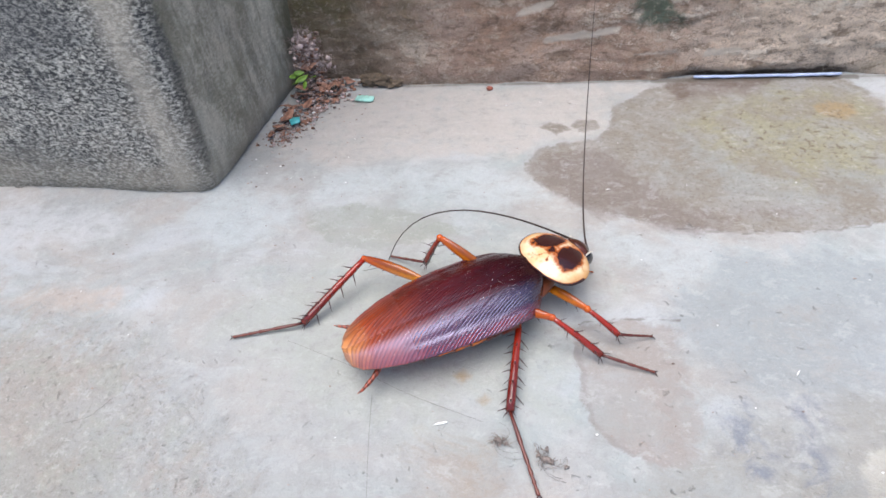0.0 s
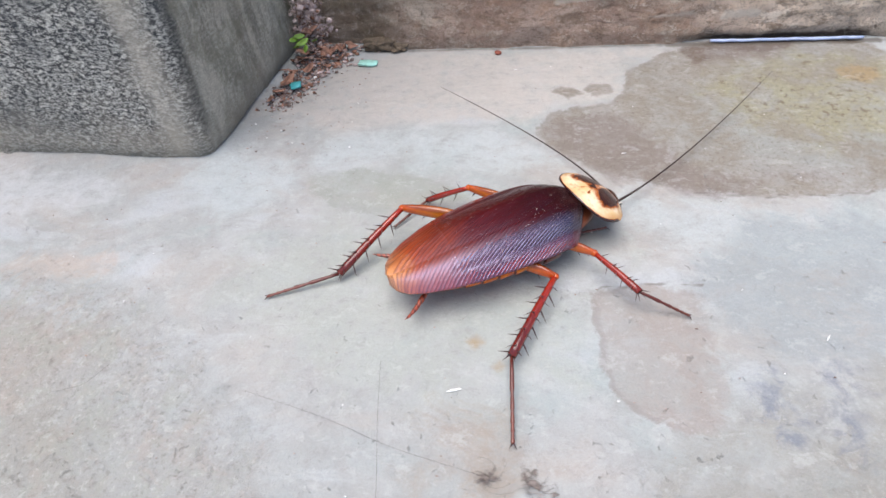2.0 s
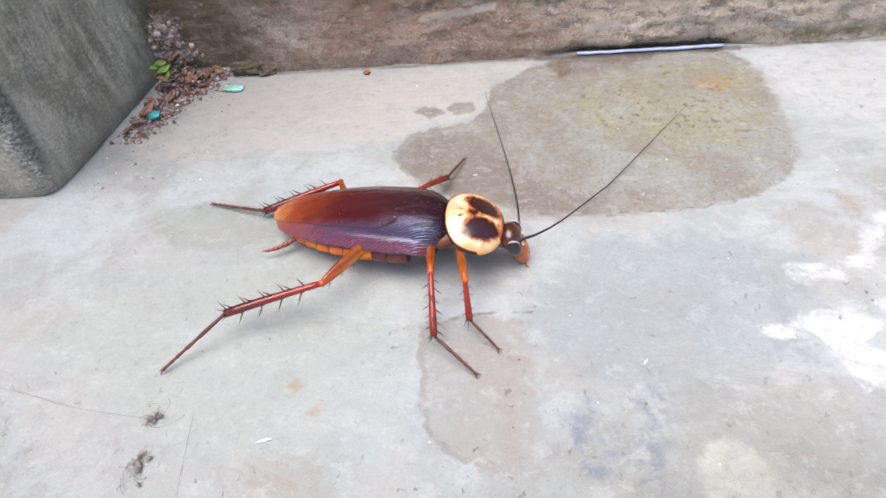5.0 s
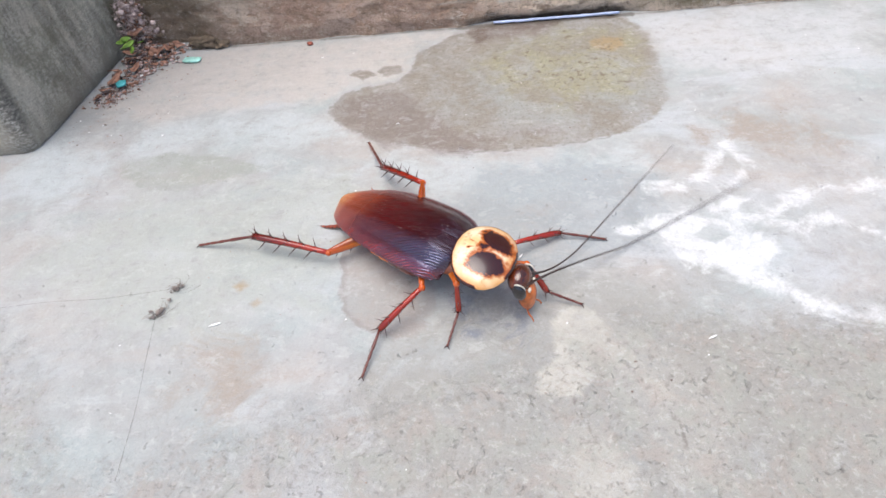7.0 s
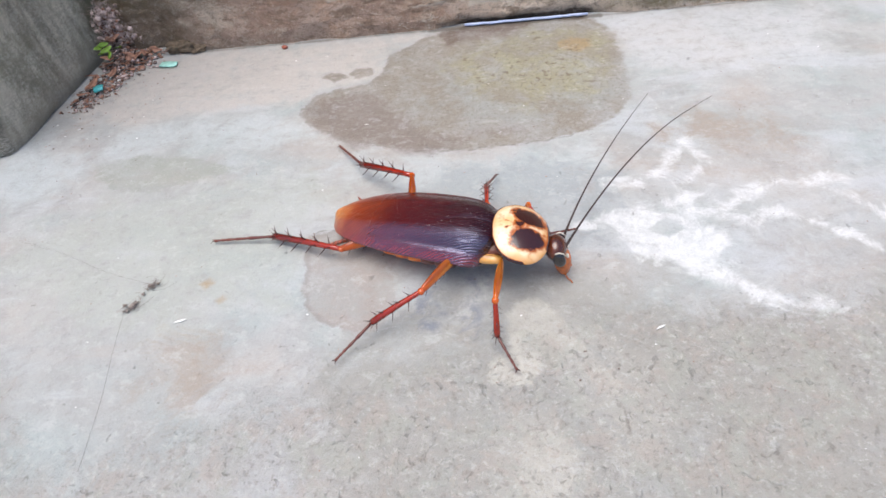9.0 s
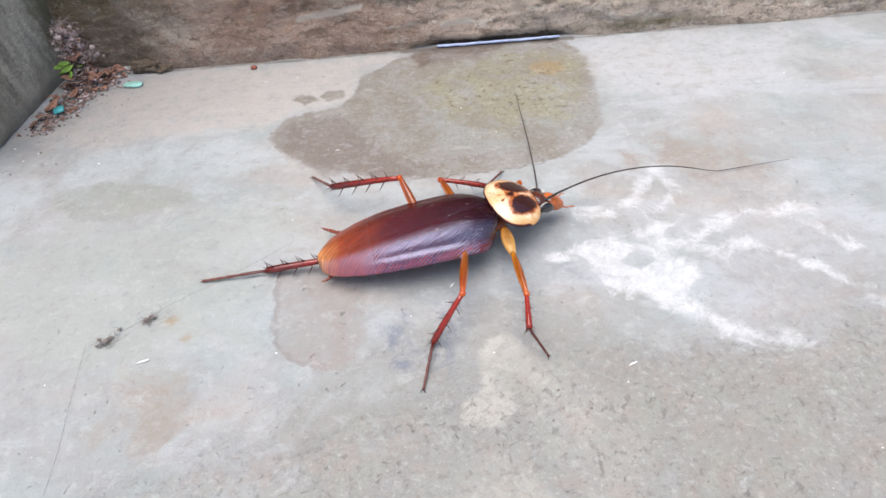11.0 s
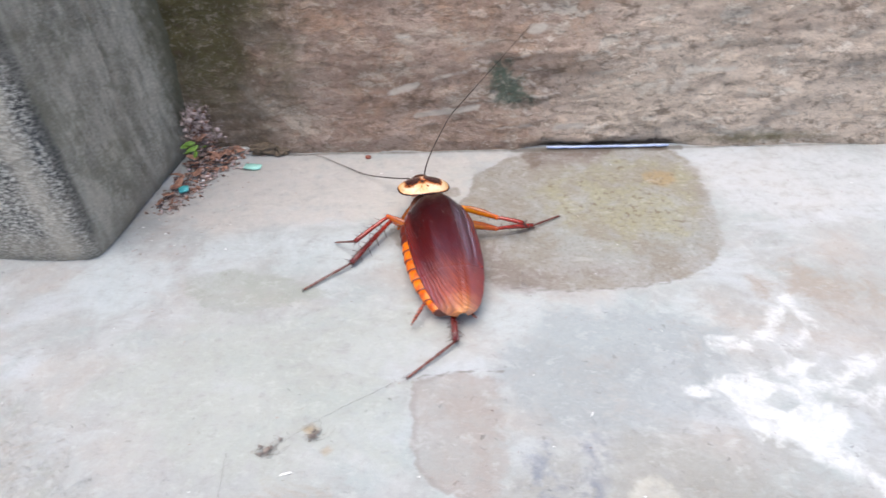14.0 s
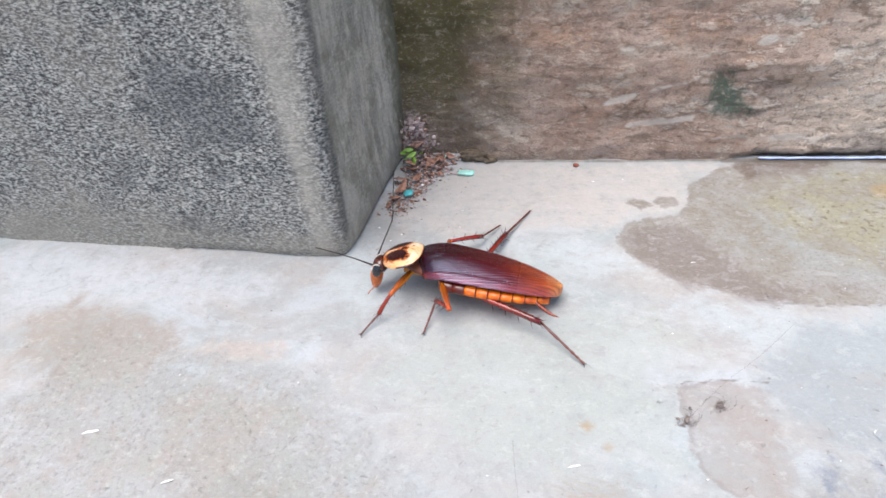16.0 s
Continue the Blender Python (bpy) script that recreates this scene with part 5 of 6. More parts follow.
FOOT_RF = [
    (0, 55.8, 38.0, 0.3), (0.5, 55.8, 37.5, 0.3), (1, 56.0, 37.7, 0.4), (1.5, 55.6, 37.6, 0.4), (2, 48.5, 51.4, 0.4), (2.5, 54.8, 35.1, 0.4), (3, 54.7, 35.0, 0.4), (5.5, 55.5, 35.0, 0.4), (6, 65.0, 21.7, 0.3), (6.5, 61.2, 20.5, 0.3), (7, 61.2, 17.5, 0.3), (7.5, 64.9, 23.2, 0.3), (8, 76.3, 10.3, 0.3), (8.5, 75.2, 10.1, 0.3), (11, 85.4, 18.7, 0.3), (11.5, 75.8, 26.0, 0.3), (12, 86.5, 42.1, 0.3), (12.5, 92.4, 60.9, 0.3), (13, 82.5, 79.1, 0.3), (13.5, 79.3, 70.8, 0.3), (14, 67.6, 76.5, 0.3), (14.5, 30.6, 80.9, 0.3), (15, 19.3, 79.0, 0.3), (15.5, 4.7, 71.9, 0.3), (16, -5.8, 64.8, 0.3),
]
FOOT_RM = [
    (0, 55.3, 32.2, 0.3), (0.5, 55.5, 32.3, 0.3), (1, 55.7, 32.4, 0.4), (1.5, 55.4, 32.3, 0.4), (2, 57.3, 35.6, 0.3), (2.5, 54.7, 32.1, 0.4), (2.8, 54.7, 32.1, 0.4), (3, 46.5, 44.0, 3.6), (3.2, 52.6, 31.5, 0.4), (5.5, 52.6, 31.5, 0.4), (6, 48.1, 22.1, 0.3), (6.5, 50.1, 13.1, 0.3), (7, 49.8, 13.5, 0.3), (7.5, 49.8, 13.4, 0.3), (8, 49.8, 13.3, 0.3), (8.5, 50.0, 14.3, 0.3), (11, 67.7, 15.2, 0.3), (11.5, 68.1, 18.2, 0.3), (12, 70.5, 29.2, 0.3), (12.5, 92.0, 54.2, 0.3), (13, 87.7, 56.9, 0.3), (13.5, 85.8, 58.7, 0.3), (14, 74.7, 80.2, 0.3), (14.5, 56.1, 84.5, 0.3), (15, 46.8, 84.6, 0.3), (15.5, 26.7, 84.6, 0.3), (16, 13.5, 80.0, 0.3),
]
FOOT_RH = [
    (0, 39.7, 15.2, 0.3), (0.5, 40.4, 14.5, 0.3), (1, 40.7, 12.5, 0.4), (1.5, 40.3, 12.8, 0.4), (2, 34.7, 17.1, 0.4), (2.5, 10.0, 32.0, 0.4), (3, 10.6, 31.1, 0.4), (5.5, 12.4, 33.3, 0.4), (6, 14.4, 35.9, 0.3), (6.5, 20.7, 40.0, 0.3), (7, 21.1, 39.8, 0.3), (7.5, 22.7, 40.2, 0.3), (8, 25.0, 40.5, 0.3), (8.5, 28.5, 39.8, 0.3), (11, 33.0, 38.0, 0.3), (11.5, 32.4, 37.8, 0.3), (12, 33.0, 36.2, 0.3), (12.5, 40.5, 38.1, 0.3), (13, 44.0, 39.2, 0.3), (13.5, 43.9, 39.4, 0.3), (14, 44.1, 39.6, 0.3), (14.5, 73.5, 67.3, 0.3), (15, 68.8, 64.3, 0.3), (15.5, 54.3, 79.6, 0.3), (16, 20.3, 85.4, 0.3),
]
# places of each ankle: seconds, x, y, z (mm)
ANKLE_LF = [
    (0, 39.9, 46.3, 1.8), (0.5, 39.7, 46.7, 1.8), (1, 40.0, 46.7, 1.8), (1.5, 39.8, 46.8, 1.8), (2, 43.2, 53.0, 1.8), (2.5, 51.3, 53.7, 1.8), (3, 51.5, 54.3, 1.8), (5.5, 51.4, 52.1, 1.8), (6, 71.4, 34.5, 1.8), (6.5, 75.7, 24.5, 1.8), (7, 75.7, 24.7, 1.8), (7.5, 75.6, 24.6, 1.8), (8, 76.0, 25.5, 1.8), (8.5, 83.4, 31.9, 1.8), (11, 86.1, 46.1, 1.8), (11.5, 85.8, 49.5, 1.8), (12, 78.4, 63.0, 1.8), (12.5, 79.7, 66.7, 1.8), (13, 64.0, 79.8, 1.8), (13.5, 58.5, 78.1, 1.8), (14, 44.9, 77.6, 1.8), (14.5, 28.5, 74.8, 1.8), (15, 11.4, 70.1, 1.8), (15.5, 2.1, 61.4, 3.0), (16, -8.6, 51.3, 1.8),
]
ANKLE_LM = [
    (0, 23.2, 49.4, 2.3), (0.5, 23.2, 49.9, 2.3), (1, 23.1, 50.5, 2.3), (1.5, 23.2, 50.5, 2.3), (2, 21.2, 56.5, 1.0), (2.5, 40.1, 57.9, 2.3), (3, 49.1, 66.3, 2.2), (5.5, 48.6, 67.3, 1.7), (6, 67.2, 50.7, 1.5), (6.5, 80.1, 36.2, 0.9), (7, 79.4, 36.5, 1.0), (7.5, 80.5, 53.0, 0.7), (8, 72.6, 43.5, 2.6), (8.5, 74.5, 42.8, 3.6), (11, 80.7, 52.7, 2.3), (11.5, 78.8, 54.4, 2.3), (12, 68.6, 59.7, 2.3), (12.5, 68.1, 68.8, 2.3), (13, 62.1, 75.5, 2.3), (13.5, 56.8, 73.5, 2.3), (14, 32.8, 68.9, 4.0), (14.5, 31.3, 71.2, 2.3), (15, 16.0, 60.0, 5.0), (15.5, 3.9, 52.6, 2.4), (16, 2.3, 54.8, 2.3),
]
ANKLE_LH = [
    (0, 6.1, 38.3, 0.9), (0.5, 6.4, 37.7, 1.0), (1, 6.4, 37.9, 1.0), (1.5, 6.6, 38.3, 1.0), (2, 10.3, 40.9, 1.2), (2.5, 19.1, 58.4, 4.0), (3, 18.5, 56.9, 4.8), (5.5, 19.5, 62.0, 0.9), (6, 48.8, 59.1, 3.0), (6.5, 50.2, 54.5, 2.5), (7, 51.2, 53.9, 2.3), (7.5, 52.1, 54.2, 2.3), (8, 52.2, 53.4, 2.3), (8.5, 53.6, 53.9, 2.3), (11, 54.0, 53.1, 4.7), (11.5, 55.3, 54.3, 5.5), (12, 51.7, 54.6, 5.2), (12.5, 56.6, 57.5, 5.9), (13, 37.8, 57.6, 3.7), (13.5, 32.9, 57.4, 3.0), (14, 32.1, 66.0, 1.0), (14.5, 33.4, 51.9, 2.0), (15, 30.4, 53.6, 2.0), (15.5, 26.8, 52.7, 3.0), (16, 22.5, 49.5, 3.2),
]
ANKLE_RF = [
    (0, 50.8, 36.9, 2.0), (0.5, 50.6, 37.0, 2.0), (1, 50.8, 37.4, 1.5), (1.5, 50.6, 36.6, 2.0), (2, 44.0, 48.8, 1.8), (2.5, 51.3, 34.9, 4.5), (3, 50.9, 36.7, 3.8), (5.5, 51.9, 38.6, 2.2), (6, 62.2, 23.5, 4.6), (6.5, 64.2, 24.8, 1.8), (7, 63.1, 22.3, 1.8), (7.5, 64.6, 22.5, 5.7), (8, 72.6, 13.7, 2.3), (8.5, 73.1, 15.0, 1.5), (11, 82.7, 20.9, 4.5), (11.5, 76.2, 30.8, 2.7), (12, 82.7, 40.6, 3.8), (12.5, 87.3, 62.2, 1.2), (13, 79.4, 75.9, 3.5), (13.5, 75.5, 68.5, 3.5), (14, 66.0, 73.2, 4.4), (14.5, 32.9, 76.2, 1.8), (15, 22.4, 74.7, 1.8), (15.5, 9.1, 69.0, 1.8), (16, -1.1, 62.7, 1.8),
]
ANKLE_RM = [
    (0, 48.3, 34.0, 1.4), (0.5, 48.5, 34.0, 1.2), (1, 48.6, 33.9, 1.0), (1.5, 48.3, 34.0, 1.2), (2, 50.7, 37.3, 3.0), (2.5, 49.1, 36.4, 2.2), (2.8, 49.1, 36.4, 2.2), (3, 44.2, 48.6, 2.8), (3.2, 47.3, 35.9, 2.7), (5.5, 47.3, 35.9, 2.7), (6, 48.6, 29.3, 1.2), (6.5, 51.9, 20.1, 1.0), (7, 52.1, 20.3, 1.5), (7.5, 52.4, 20.2, 1.0), (8, 53.7, 19.5, 1.0), (8.5, 55.6, 18.6, 2.3), (11, 69.5, 22.3, 1.1), (11.5, 69.2, 25.4, 1.1), (12, 70.2, 36.5, 1.1), (12.5, 85.0, 54.3, 2.2), (13, 81.1, 59.4, 2.0), (13.5, 78.9, 60.8, 1.7), (14, 68.5, 76.4, 0.9), (14.5, 50.0, 80.7, 1.3), (15, 41.7, 79.7, 2.5), (15.5, 21.5, 79.5, 0.9), (16, 10.0, 73.9, 2.3),
]
ANKLE_RH = [
    (0, 36.3, 25.4, 1.2), (0.5, 36.6, 24.6, 1.1), (1, 37.3, 22.7, 2.0), (1.5, 37.4, 23.0, 2.0), (2, 34.5, 27.8, 2.0), (2.5, 18.7, 36.9, 4.6), (3, 18.6, 36.9, 4.5), (5.5, 20.4, 39.5, 4.0), (6, 24.5, 39.6, 1.8), (6.5, 31.4, 39.4, 2.0), (7, 31.5, 38.4, 3.0), (7.5, 33.4, 39.9, 1.7), (8, 35.6, 39.2, 1.7), (8.5, 39.3, 38.9, 1.0), (11, 43.8, 38.5, 1.0), (11.5, 43.1, 38.6, 0.9), (12, 43.7, 37.4, 1.5), (12.5, 50.2, 40.3, 4.6), (13, 52.1, 46.3, 1.1), (13.5, 52.1, 46.3, 1.1), (14, 52.3, 46.6, 1.1), (14.5, 62.7, 66.7, 1.0), (15, 58.0, 64.7, 1.0), (15.5, 45.6, 73.5, 2.5), (16, 15.1, 76.0, 1.3),
]
# places of each knee: seconds, x, y, z (mm)
KNEE_LF = [
    (0, 39.5, 50.2, -2.0), (0.5, 39.3, 50.7, -1.9), (1, 39.7, 50.0, -2.5), (1.5, 39.6, 50.0, -2.6), (2, 43.2, 55.0, -3.3), (2.5, 53.0, 56.7, -2.4), (3, 52.5, 54.5, -3.7), (5.5, 54.0, 56.4, -0.2), (6, 71.2, 37.5, 3.6), (6.5, 72.6, 25.6, 6.0), (7, 72.9, 26.3, 6.0), (7.5, 76.4, 27.9, 3.6), (8, 79.3, 28.7, 3.6), (8.5, 82.2, 33.1, 3.6), (11, 86.2, 50.7, 3.6), (11.5, 85.9, 54.7, 3.4), (12, 77.9, 68.2, 2.8), (12.5, 79.4, 71.9, 3.2), (13, 59.5, 82.0, -0.1), (13.5, 53.9, 79.7, -0.6), (14, 40.3, 77.2, -1.0), (14.5, 23.5, 72.7, 2.2), (15, 16.0, 70.2, 4.5), (15.5, 4.2, 66.2, 3.8), (16, -5.8, 52.9, 6.0),
]
KNEE_LM = [
    (0, 26.1, 47.5, 9.5), (0.5, 25.8, 47.9, 9.5), (1, 25.8, 47.9, 9.5), (1.5, 25.9, 48.0, 9.5), (2, 28.0, 54.7, 5.2), (2.5, 43.0, 63.5, 3.6), (3, 44.4, 64.7, 3.6), (5.5, 46.1, 63.1, 3.6), (6, 64.4, 43.4, 4.5), (6.5, 71.9, 33.2, 2.5), (7, 71.7, 33.6, 2.5), (7.5, 70.2, 37.4, 2.5), (8, 72.1, 36.2, 6.0), (8.5, 74.7, 35.3, 7.0), (11, 74.2, 53.4, 3.6), (11.5, 73.2, 59.5, 3.6), (12, 62.9, 65.3, 0.3), (12.5, 61.2, 71.4, -1.2), (13, 54.4, 75.9, -0.6), (13.5, 49.2, 73.4, -0.9), (14, 41.4, 75.0, 7.2), (14.5, 25.6, 65.3, 2.0), (15, 19.0, 67.5, 6.5), (15.5, 7.1, 60.1, 3.2), (16, 5.8, 49.0, 6.8),
]
KNEE_LH = [
    (0, 14.9, 47.9, 5.5), (0.5, 15.5, 48.0, 5.5), (1, 15.3, 48.3, 5.5), (1.5, 15.5, 47.9, 5.5), (2, 19.3, 50.5, 6.0), (2.5, 31.5, 62.1, 5.5), (3, 33.4, 63.8, 6.5), (5.5, 32.8, 65.2, 3.7), (6, 56.0, 49.3, 8.0), (6.5, 58.0, 44.2, 5.2), (7, 58.6, 44.2, 6.5), (7.5, 60.3, 45.0, 6.5), (8, 60.8, 44.5, 6.0), (8.5, 62.5, 45.3, 5.7), (11, 66.0, 49.9, 8.2), (11.5, 65.7, 60.4, 2.5), (12, 64.5, 62.0, 9.5), (12.5, 66.1, 66.2, 3.5), (13, 48.3, 65.4, 6.2), (13.5, 44.1, 62.6, 5.5), (14, 38.8, 76.1, 2.5), (14.5, 31.6, 64.7, 3.8), (15, 23.7, 64.5, 3.5), (15.5, 15.8, 58.9, 6.0), (16, 10.4, 54.0, 5.0),
]
KNEE_RF = [
    (0, 46.1, 39.5, 4.8), (0.5, 46.0, 39.8, 4.8), (1, 46.5, 40.0, 4.5), (1.5, 46.3, 39.4, 5.2), (2, 41.9, 47.6, -3.1), (2.5, 50.6, 40.2, 7.2), (3, 50.6, 42.0, 3.8), (5.5, 51.5, 41.0, 7.0), (6, 61.8, 28.9, 4.3), (6.5, 62.5, 22.9, 6.5), (7, 63.1, 22.9, 7.0), (7.5, 64.2, 26.0, 2.5), (8, 70.9, 16.0, 6.8), (8.5, 73.0, 16.4, 6.8), (11, 83.2, 26.2, 5.2), (11.5, 77.7, 31.6, 7.8), (12, 80.6, 45.8, 7.5), (12.5, 83.1, 63.1, 4.5), (13, 75.3, 74.3, 6.5), (13.5, 71.1, 71.5, 5.5), (14, 58.9, 74.4, 5.5), (14.5, 36.1, 80.5, 0.9), (15, 25.0, 78.5, -1.0), (15.5, 9.6, 74.2, 0.3), (16, -1.1, 67.7, -0.3),
]
KNEE_RM = [
    (0, 41.7, 37.1, 5.3), (0.5, 41.2, 37.3, 5.0), (1, 41.9, 37.2, 5.0), (1.5, 41.9, 37.0, 5.5), (2, 45.6, 43.7, 3.2), (2.5, 46.8, 40.2, 6.3), (2.8, 46.8, 39.0, 9.0), (3, 47.2, 44.0, 6.4), (3.2, 47.0, 43.7, 7.2), (5.5, 47.0, 43.7, 7.2), (6, 55.2, 30.7, 5.8), (6.5, 59.5, 26.4, 5.5), (7, 58.8, 24.5, 5.5), (7.5, 60.3, 25.2, 5.5), (8, 60.4, 22.7, 5.0), (8.5, 62.6, 20.5, 6.0), (11, 73.1, 25.4, 5.2), (11.5, 72.6, 29.6, 5.4), (12, 72.3, 40.0, 6.0), (12.5, 78.4, 57.5, 5.5), (13, 75.2, 63.4, 5.5), (13.5, 72.1, 63.3, 5.5), (14, 58.9, 73.6, 2.5), (14.5, 44.9, 78.1, 3.6), (15, 34.6, 77.6, 3.6), (15.5, 18.2, 76.8, 3.6), (16, 6.2, 71.4, 3.6),
]
KNEE_RH = [
    (0, 37.2, 34.8, 2.5), (0.5, 37.6, 35.0, 2.5), (1, 37.7, 34.8, 2.5), (1.5, 37.8, 35.0, 2.5), (2, 40.2, 39.5, 3.2), (2.5, 30.4, 40.5, 5.5), (3, 29.8, 42.0, 5.5), (5.5, 33.9, 43.1, 5.5), (6, 38.6, 37.7, 2.5), (6.5, 43.7, 34.5, 2.5), (7, 44.7, 33.9, 2.5), (7.5, 45.9, 34.1, 2.5), (8, 48.3, 34.3, 2.5), (8.5, 51.5, 32.9, 2.5), (11, 56.7, 38.6, 2.5), (11.5, 55.8, 40.9, 2.4), (12, 54.4, 44.7, 2.7), (12.5, 60.2, 47.0, 2.5), (13, 58.5, 57.5, 2.6), (13.5, 56.8, 58.3, 2.8), (14, 51.3, 59.4, 2.9), (14.5, 50.5, 69.4, 5.2), (15, 43.2, 66.2, 4.0), (15.5, 31.9, 71.3, 2.5), (16, 10.4, 64.1, 3.6),
]
FEELER_MIDDLE_L = [
    (0, 27.8, 51.8, 11.0), (0.5, 27.5, 51.4, 11.0), (1, 27.9, 51.3, 11.0), (1.5, 27.5, 52.8, 11.0), (2, 39.0, 71.7, 1.3), (2.5, 54.7, 64.9, 1.3), (3, 63.3, 66.4, 1.3), (5.5, 58.9, 61.8, 1.3), (6, 79.3, 38.3, 2.2), (6.5, 84.6, 28.4, 4.9), (7, 78.0, 29.1, 2.2), (7.5, 75.8, 34.9, 1.5), (8, 84.3, 40.4, 1.4), (8.5, 94.8, 43.0, 6.3), (11, 90.3, 65.8, 1.3), (11.5, 84.1, 74.5, 3.1), (12, 75.0, 86.1, 4.9), (12.5, 71.0, 94.6, 2.9), (13, 59.8, 98.0, 3.6), (13.5, 52.6, 96.1, 3.0), (14, 39.2, 90.4, 3.4), (14.5, 16.8, 85.1, 2.8), (15, 5.7, 84.5, 1.6), (15.5, -8.3, 72.3, 4.3), (16, -21.9, 66.4, 3.9),
]
FEELER_END_L = [
    (0, 17.7, 50.7, 3.0), (0.5, 17.8, 50.2, 3.0), (1, 17.5, 51.8, 3.0), (1.5, 17.5, 52.2, 3.0), (2, 16.4, 83.4, 7.6), (2.5, 56.8, 75.5, 1.4), (3, 66.5, 80.8, 1.3), (5.5, 56.8, 74.6, 1.5), (6, 91.0, 45.3, 1.5), (6.5, 96.7, 34.4, 1.5), (7, 82.9, 33.9, 1.5), (7.5, 78.9, 46.9, 1.5), (8, 89.7, 54.3, 1.3), (8.5, 108.8, 58.6, 7.5), (11, 89.7, 87.9, 3.8), (11.5, 81.6, 95.6, 1.2), (12, 72.7, 102.5, 1.4), (12.5, 67.2, 104.4, 6.7), (13, 54.5, 104.1, 7.3), (13.5, 47.1, 104.4, 1.7), (14, 33.9, 94.3, 1.3), (14.5, 5.6, 88.2, 1.5), (15, -3.1, 91.5, 1.3), (15.5, -18.1, 76.2, 1.3), (16, -34.8, 72.3, 1.2),
]
FEELER_MIDDLE_R = [
    (0, 48.6, 69.2, 4.2), (0.5, 48.4, 69.6, 4.1), (1, 50.0, 69.4, 3.8), (1.5, 54.1, 68.9, 6.1), (2, 62.0, 66.9, 1.5), (2.5, 66.4, 51.5, 3.2), (3, 60.5, 31.6, 11.5), (5.5, 63.6, 54.2, 3.4), (6, 74.7, 22.7, 6.0), (6.5, 71.7, 7.3, 12.7), (7, 77.8, 26.7, 4.2), (7.5, 74.9, 31.3, 4.3), (8, 83.3, 36.9, 3.4), (8.5, 94.1, 40.5, 7.9), (11, 104.0, 49.9, 5.9), (11.5, 102.5, 65.4, 5.7), (12, 87.9, 83.9, 6.1), (12.5, 86.7, 93.7, 3.4), (13, 71.3, 101.5, 7.0), (13.5, 67.2, 98.2, 10.2), (14, 47.0, 97.0, 5.2), (14.5, 24.8, 95.6, 4.6), (15, 13.7, 89.3, 2.2), (15.5, -3.8, 85.1, 2.6), (16, -10.6, 71.7, 4.6),
]
FEELER_END_R = [
    (0, 49.7, 86.7, 26.1), (0.5, 49.8, 88.2, 22.0), (1, 51.2, 89.0, 19.5), (1.5, 67.2, 82.8, 21.4), (2, 77.7, 85.5, 1.4), (2.5, 74.6, 53.7, 1.4), (3, 61.0, 17.7, 14.0), (5.5, 69.3, 60.4, 1.5), (6, 80.4, 19.3, 1.3), (6.5, 73.2, -0.6, 13.9), (7, 85.5, 31.4, 1.5), (7.5, 75.6, 41.1, 1.3), (8, 88.5, 50.7, 1.3), (8.5, 107.5, 56.7, 6.7), (11, 119.6, 53.2, 1.4), (11.5, 124.5, 69.6, 4.3), (12, 100.9, 100.6, 1.8), (12.5, 100.4, 101.5, 1.2), (13, 78.3, 104.1, 11.2), (13.5, 77.4, 104.5, 14.3), (14, 51.5, 106.0, 9.5), (14.5, 27.5, 105.4, 7.5), (15, 14.0, 98.1, 1.2), (15.5, -5.6, 97.8, 1.3), (16, -11.5, 80.0, 1.2),
]
DUST_A_ROWS = [(0, 40.7, 19.8, -25), (1.6, 40.7, 19.8, -25), (2.0, 36.9, 13.2, -30), (2.4, 13.6, 20.6, -70), (3.0, 13.5, 20.4, -70), (5.5, 13.7, 21.9, -75), (6.2, 17.0, 25.6, 60), (8.5, 19.2, 27.3, 60), (11, 21.1, 28.0, 50), (12.5, 23.8, 27.8, 45), (13.5, 24.6, 27.6, 40), (14.05, 24.2, 27.5, 40), (14.4, 45.6, 33.0, 60), (16, 45.6, 33.0, 60)]
HAIR_ROWS = [(0, 33, 24.3, 0), (1.6, 33, 24.3, 0), (2.0, 31.5, 13.8, 5), (2.4, 13, 25.5, 10), (3, 13, 25.5, 10), (5.5, 14, 28, 10), (6.2, 18.8, 31.2, 25), (8.5, 20.5, 31.2, 25), (9.3, 22, 31, -30), (10.2, 22, 29.5, -85), (11, 21.1, 28.2, -125), (13.5, 24.5, 27.8, -125), (14.05, 24.2, 27.5, -125), (14.4, 45.6, 33, -115), (16, 45.6, 33, -115)]
DUST_B_ROWS = [(0, 35.0, 21.9, 0), (1.6, 35.0, 21.9, 0), (2.0, 31.8, 13.6, 20), (2.4, 12.6, 25.7, 40), (3.0, 12.6, 25.7, 40), (5.5, 13.9, 28.0, 40), (6.2, 18.8, 31.2, 40), (8.5, 20.5, 31.2, 40), (11, 26.3, 31.3, 40), (12.5, 29.8, 30.3, 60), (14.05, 30.7, 29.8, 60), (14.4, 51.2, 35.9, 70), (16, 51.2, 35.9, 70)]


